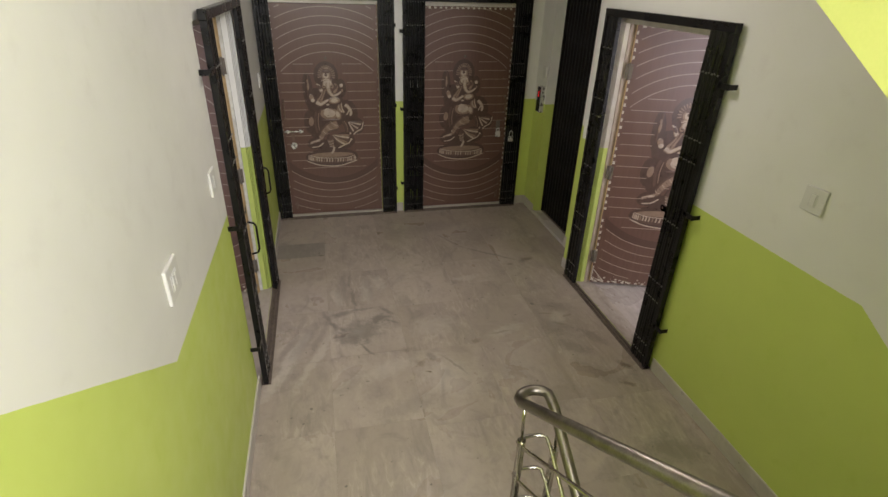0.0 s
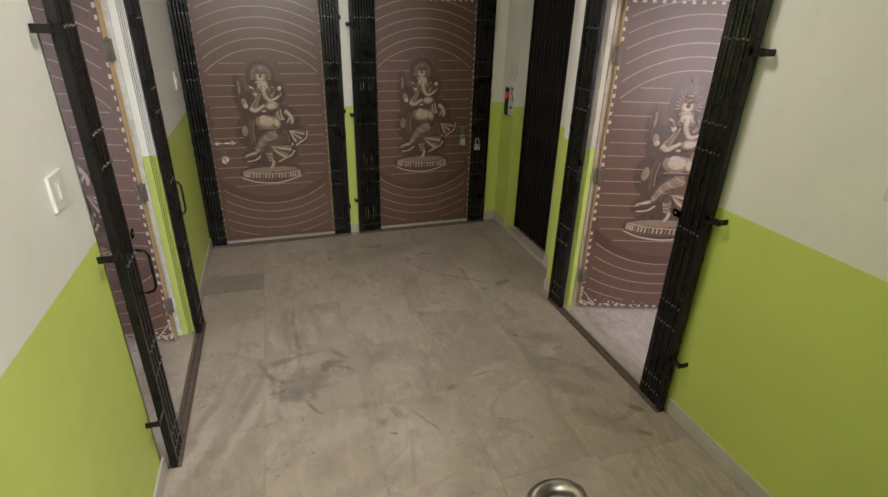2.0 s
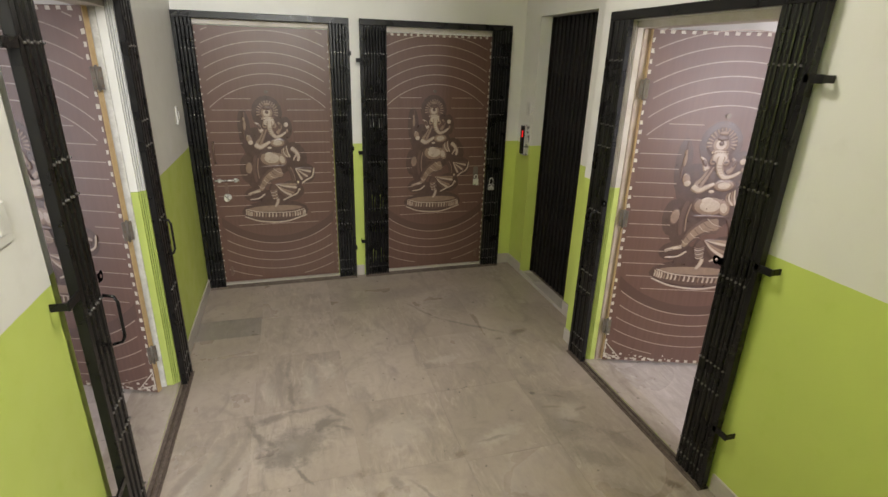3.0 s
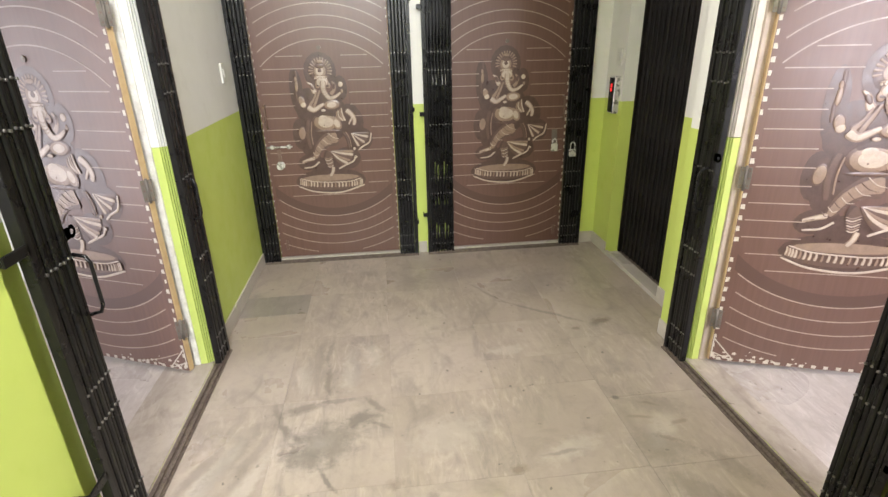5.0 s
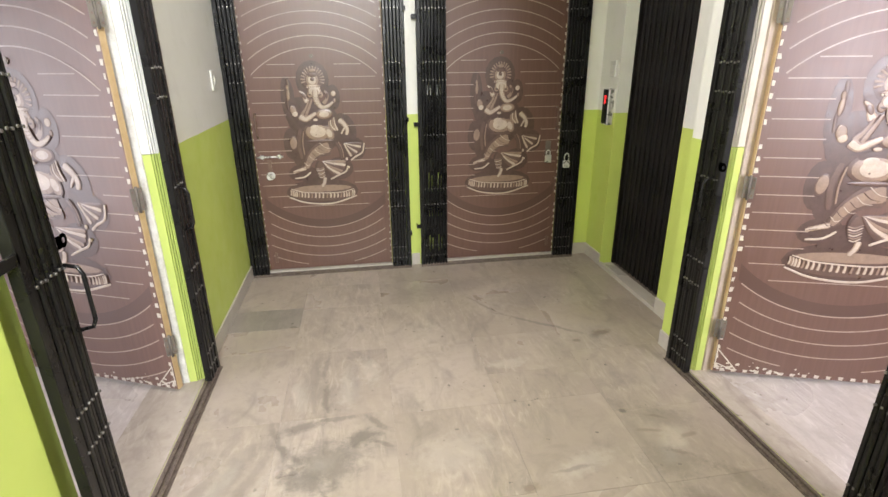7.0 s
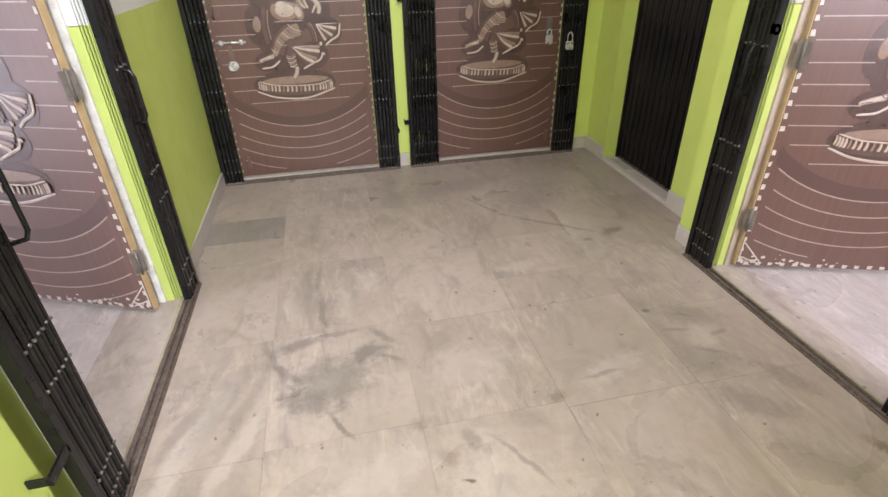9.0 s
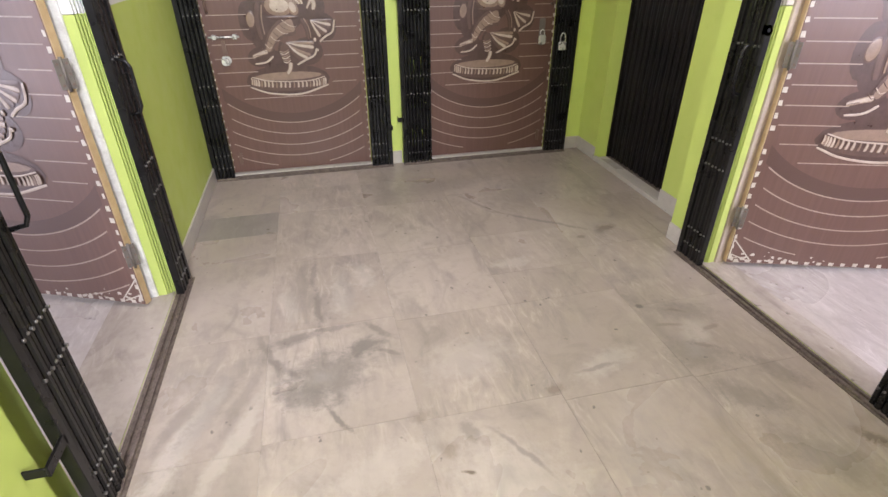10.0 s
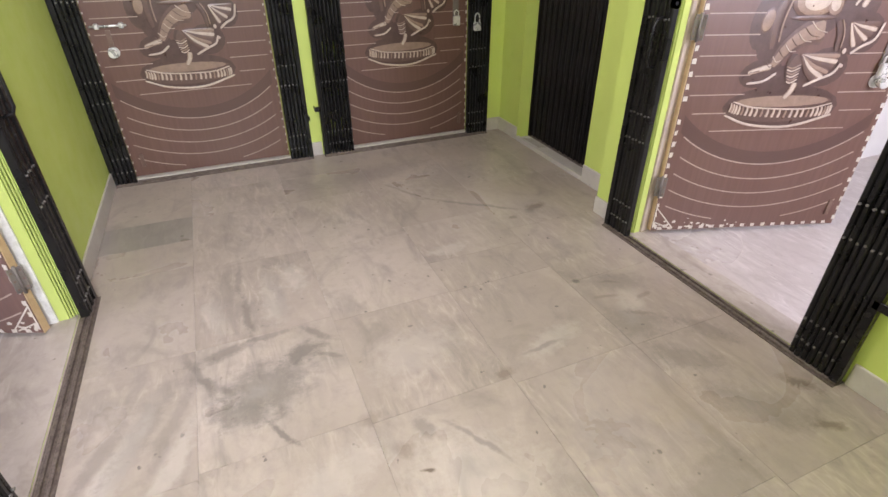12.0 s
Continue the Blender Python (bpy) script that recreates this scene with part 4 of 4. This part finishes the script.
# ---- lift ----
lift = top("lift_gate", pose(0, 0, 0), "closed black collapsible lift gate, dusty and dark", "lift gate")
bm = boxed(2.345, 2.36, 3.975, 4.785, 0.0, 2.17)
part("backing", bm, M_LIFT, lift)
LIFT_CH = mesh_of("lift_channel", u_channel(2.15, 0.02, 0.03), M_LIFT)
n = 26
for i in range(n):
    ob = new("channel", LIFT_CH)
    ob.parent = lift
    ob.matrix_basis = pose(2.34 - 0.006 * (i % 2), 4.78 - 0.81 * i / n, 0.02, 0, 0, -90)
for i in range(0, n, 2):
    bm = bmesh.new()
    y = 4.775 - 0.81 * i / n
    for k in range(5):
        z = 0.15 + 0.4 * k
        tube(bm, [(2.305, y - 0.003, z), (2.303, y - 0.028, z + 0.39)], 0.004, 4, smooth=False)
    part("lattice_bar", bm, M_LIFT, lift)
part("threshold_plate", boxed(2.29, 2.345, 3.975, 4.785, 0.0, 0.02, bevel=0.003), M_TRACK, lift)
for y in (3.976, 4.765):
    part("frame_post", boxed(2.285, 2.345, y, y + 0.018, 0.02, 2.17), M_LIFT, lift)

panel = top("lift_call_panel", pose(XLIFT, 4.862, 1.08), "narrow steel lift call panel with a red display", "lift panel")
part("body", boxed(-0.045, 0, -0.045, 0.045, 0.0, 0.255, bevel=0.004), M_CHROME, panel)
part("face", boxed(-0.049, -0.045, -0.036, 0.036, 0.01, 0.245), M_PANELBLACK, panel, "black glossy face")
bm = bmesh.new()
for a, b, c, d in ((-0.012, 0.006, 0.182, 0.204), (-0.007, 0.010, 0.15, 0.176)):
    box(bm, -0.0505, -0.049, a, b, c, d)
part("display", bm, M_RED, panel, "two small glowing red bars")


def switch_plate(m, w, h, rockers, label):
    """Wall plate lying in x-z, facing -y."""
    g = top("light_switch", m, label, "switch", "wall switches")
    part("plate", boxed(-w / 2, w / 2, -0.011, 0, -h / 2, h / 2, bevel=0.003), M_PLASTIC, g)
    part("inset", boxed(-0.014 * rockers - 0.004, 0.014 * rockers + 0.004, -0.0125, -0.0112, -0.028, 0.028), M_PLASTIC_D, g)
    for i in range(rockers):
        x = (i - (rockers - 1) / 2) * 0.028
        bm = boxed(x - 0.012, x + 0.012, -0.0165, -0.0127, -0.025, 0.025, bevel=0.002)
        part("rocker", bm, M_PLASTIC, g)
    return g


switch_plate(pose(XR, 1.565, 1.472, 0, 0, -90), 0.11, 0.11, 1, "square white switch plate with one rocker")
switch_plate(pose(XL, 1.496, 1.392, 0, 0, 90), 0.13, 0.12, 2, "square white switch plate with rockers")
switch_plate(pose(XL, 2.30, 1.42, 0, 0, 90), 0.11, 0.11, 1, "square white switch plate with one rocker")
switch_plate(pose(XL, 4.77, 1.43, 0, 0, 90), 0.09, 0.12, 1, "white switch plate with one rocker")
switch_plate(pose(XLIFT, 4.87, 1.465, 0, 0, -90), 0.08, 0.11, 1, "white blank plate above the lift panel")

# ---- stair railing ----
rail = top("stair_railing", pose(0.72, 1.27, 0), "polished stainless steel stair railing with a curved end", "railing")
UP, DN = 0.69, 0.69


def bar(name, pts, r, mat=M_STEEL, label=""):
    bm = bmesh.new()
    tube(bm, pts, r, 14)
    return part(name, bm, mat, rail, label)


def hoop(xa, xb, y, z, r_up):
    """From the rising bar, round the end and into the falling bar."""
    pts = [(xa, -2.2, z + 2.2 * UP), (xa, y - 0.02, z - (y - 0.02) * UP)]
    for k in range(1, 8):
        a = math.pi * k / 8
        pts.append(((xa + xb) / 2 - (xb - xa) / 2 * math.cos(a), y + r_up * math.sin(a), z - y * UP))
    pts += [(xb, y - 0.03, z - y * UP - 0.025), (xb, -2.2, z - y * UP - 0.025 - (2.17 + y) * DN)]
    return pts


RX0, RX1 = -0.07, 0.06
bar("handrail", hoop(RX0, RX1, 0.02, 0.872, 0.05), 0.0205, M_STEEL_D, "thumb-worn steel handrail bending round")
for k in range(3):
    bar("side_bar", hoop(RX0, RX1, -0.01, 0.66 - 0.185 * k, 0.03), 0.0075)
for y in (-0.04, -0.82, -1.60):
    base = 0.18 * math.ceil(-y / 0.26 - 0.04)
    for x, z0, zt in ((RX0, base - 0.001, 0.86 - y * UP), (RX1 + 0.015, -base, 0.835 + y * DN)):
        bar("post", [(x, y, z0), (x, y, zt - 0.17), (x, y, zt - 0.165)], 0.016)
        bar("post_pin", [(x, y, zt - 0.166), (x - 0.006, y, zt)], 0.006)

# ---- ceiling light: unseen fixture added to house the landing's fill lamp ----
lamp = top("added_ceiling_light", pose(0.8, 2.7, CEIL), "unseen flat square ceiling light with a pale diffuser, added around a fill lamp", "ceiling light")
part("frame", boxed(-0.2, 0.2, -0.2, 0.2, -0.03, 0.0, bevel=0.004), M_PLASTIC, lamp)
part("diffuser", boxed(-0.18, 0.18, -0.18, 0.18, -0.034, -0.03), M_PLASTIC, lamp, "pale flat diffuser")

# ---- skirting ----


def skirt(a, b, c, d, h=0.095):
    structure("baseboard", boxed(a, b, c, d, 0, h, bevel=0.003), M_SKIRT, "pale marble skirting along the wall", "baseboard")


skirt(XL, XL + 0.012, 1.28, 2.54)
skirt(XL, XL + 0.012, 3.80, YB - 0.001)
skirt(XR - 0.012, XR, 1.05, 2.215)
skirt(XR - 0.012, XR, 3.46, 3.61)
skirt(XLIFT - 0.012, XLIFT, 3.611, 3.974, 0.11)
skirt(XLIFT - 0.012, XLIFT, 4.786, YB - 0.001)
skirt(0.73, 0.797, YB - 0.012, YB)
skirt(2.056, XLIFT - 0.013, YB - 0.012, YB)
structure("lift_sill_curb", boxed(XLIFT - 0.012, XLIFT + 0.016, 3.976, 4.784, 0, 0.03, bevel=0.003), M_SKIRT, "pale marble curb along the lift sill", "sill")
structure("lift_sill", boxed(XLIFT + 0.016, 2.345, 3.976, 4.784, 0.0, 0.016), M_SKIRT, "dusty marble sill in front of the lift", "sill")
structure("door_sill", boxed(XL - 0.25, XL - 0.001, LDOOR[0], LDOOR[1], -0.05, 0.0025, bevel=0.001), M_SILL, "chipped pale stone sill under the open door", "sill")
structure("door_sill", boxed(XR + 0.001, XR + 0.14, RDOOR[0], RDOOR[1], -0.05, 0.0025, bevel=0.001), M_SILL, "chipped pale stone sill under the open door", "sill")

# ---- floor slabs ----
bm = boxed(XL, XR, 1.28, YB, -0.15, -0.0024)
box(bm, XR, XLIFT + 0.01, 3.61, YB, -0.15, -0.0024)
box(bm, 0.80, XR, 1.05, 1.28, -0.15, -0.0024)
floor = structure("floor", bm, M_GROUT, "worn beige marble landing floor with grey stains", "floor")
COLS = ((XL, -0.056, (1.28, 1.53, 2.09, 2.70, 3.275, 3.90, 4.16, 4.43, YB)),
        (-0.056, 0.456, (1.28, 2.09, 2.72, 3.275, 3.83, 4.40, 4.75, YB)),
        (0.456, 0.962, (1.28, 2.02, 2.695, 3.24, 3.80, 4.375, 4.72, YB)),
        (0.962, 1.472, (1.05, 1.50, 2.06, 2.665, 3.235, 3.48, 3.86, 4.42, YB)),
        (1.472, XR - 0.001, (1.05, 2.03, 2.655, 3.09, 3.62, 4.2, YB)),
        (XR - 0.001, XLIFT, (3.61, 4.2, YB)))
for x0, x1, ys in COLS:
    for y0, y1 in zip(ys, ys[1:]):
        part("slab", boxed(x0 + 0.0005, x1 - 0.0005, y0 + 0.0005, y1 - 0.0005, -0.0038, 0.0), M_GREYSLAB if (x0, y0) == (XL, 4.16) else M_FLOOR, floor)
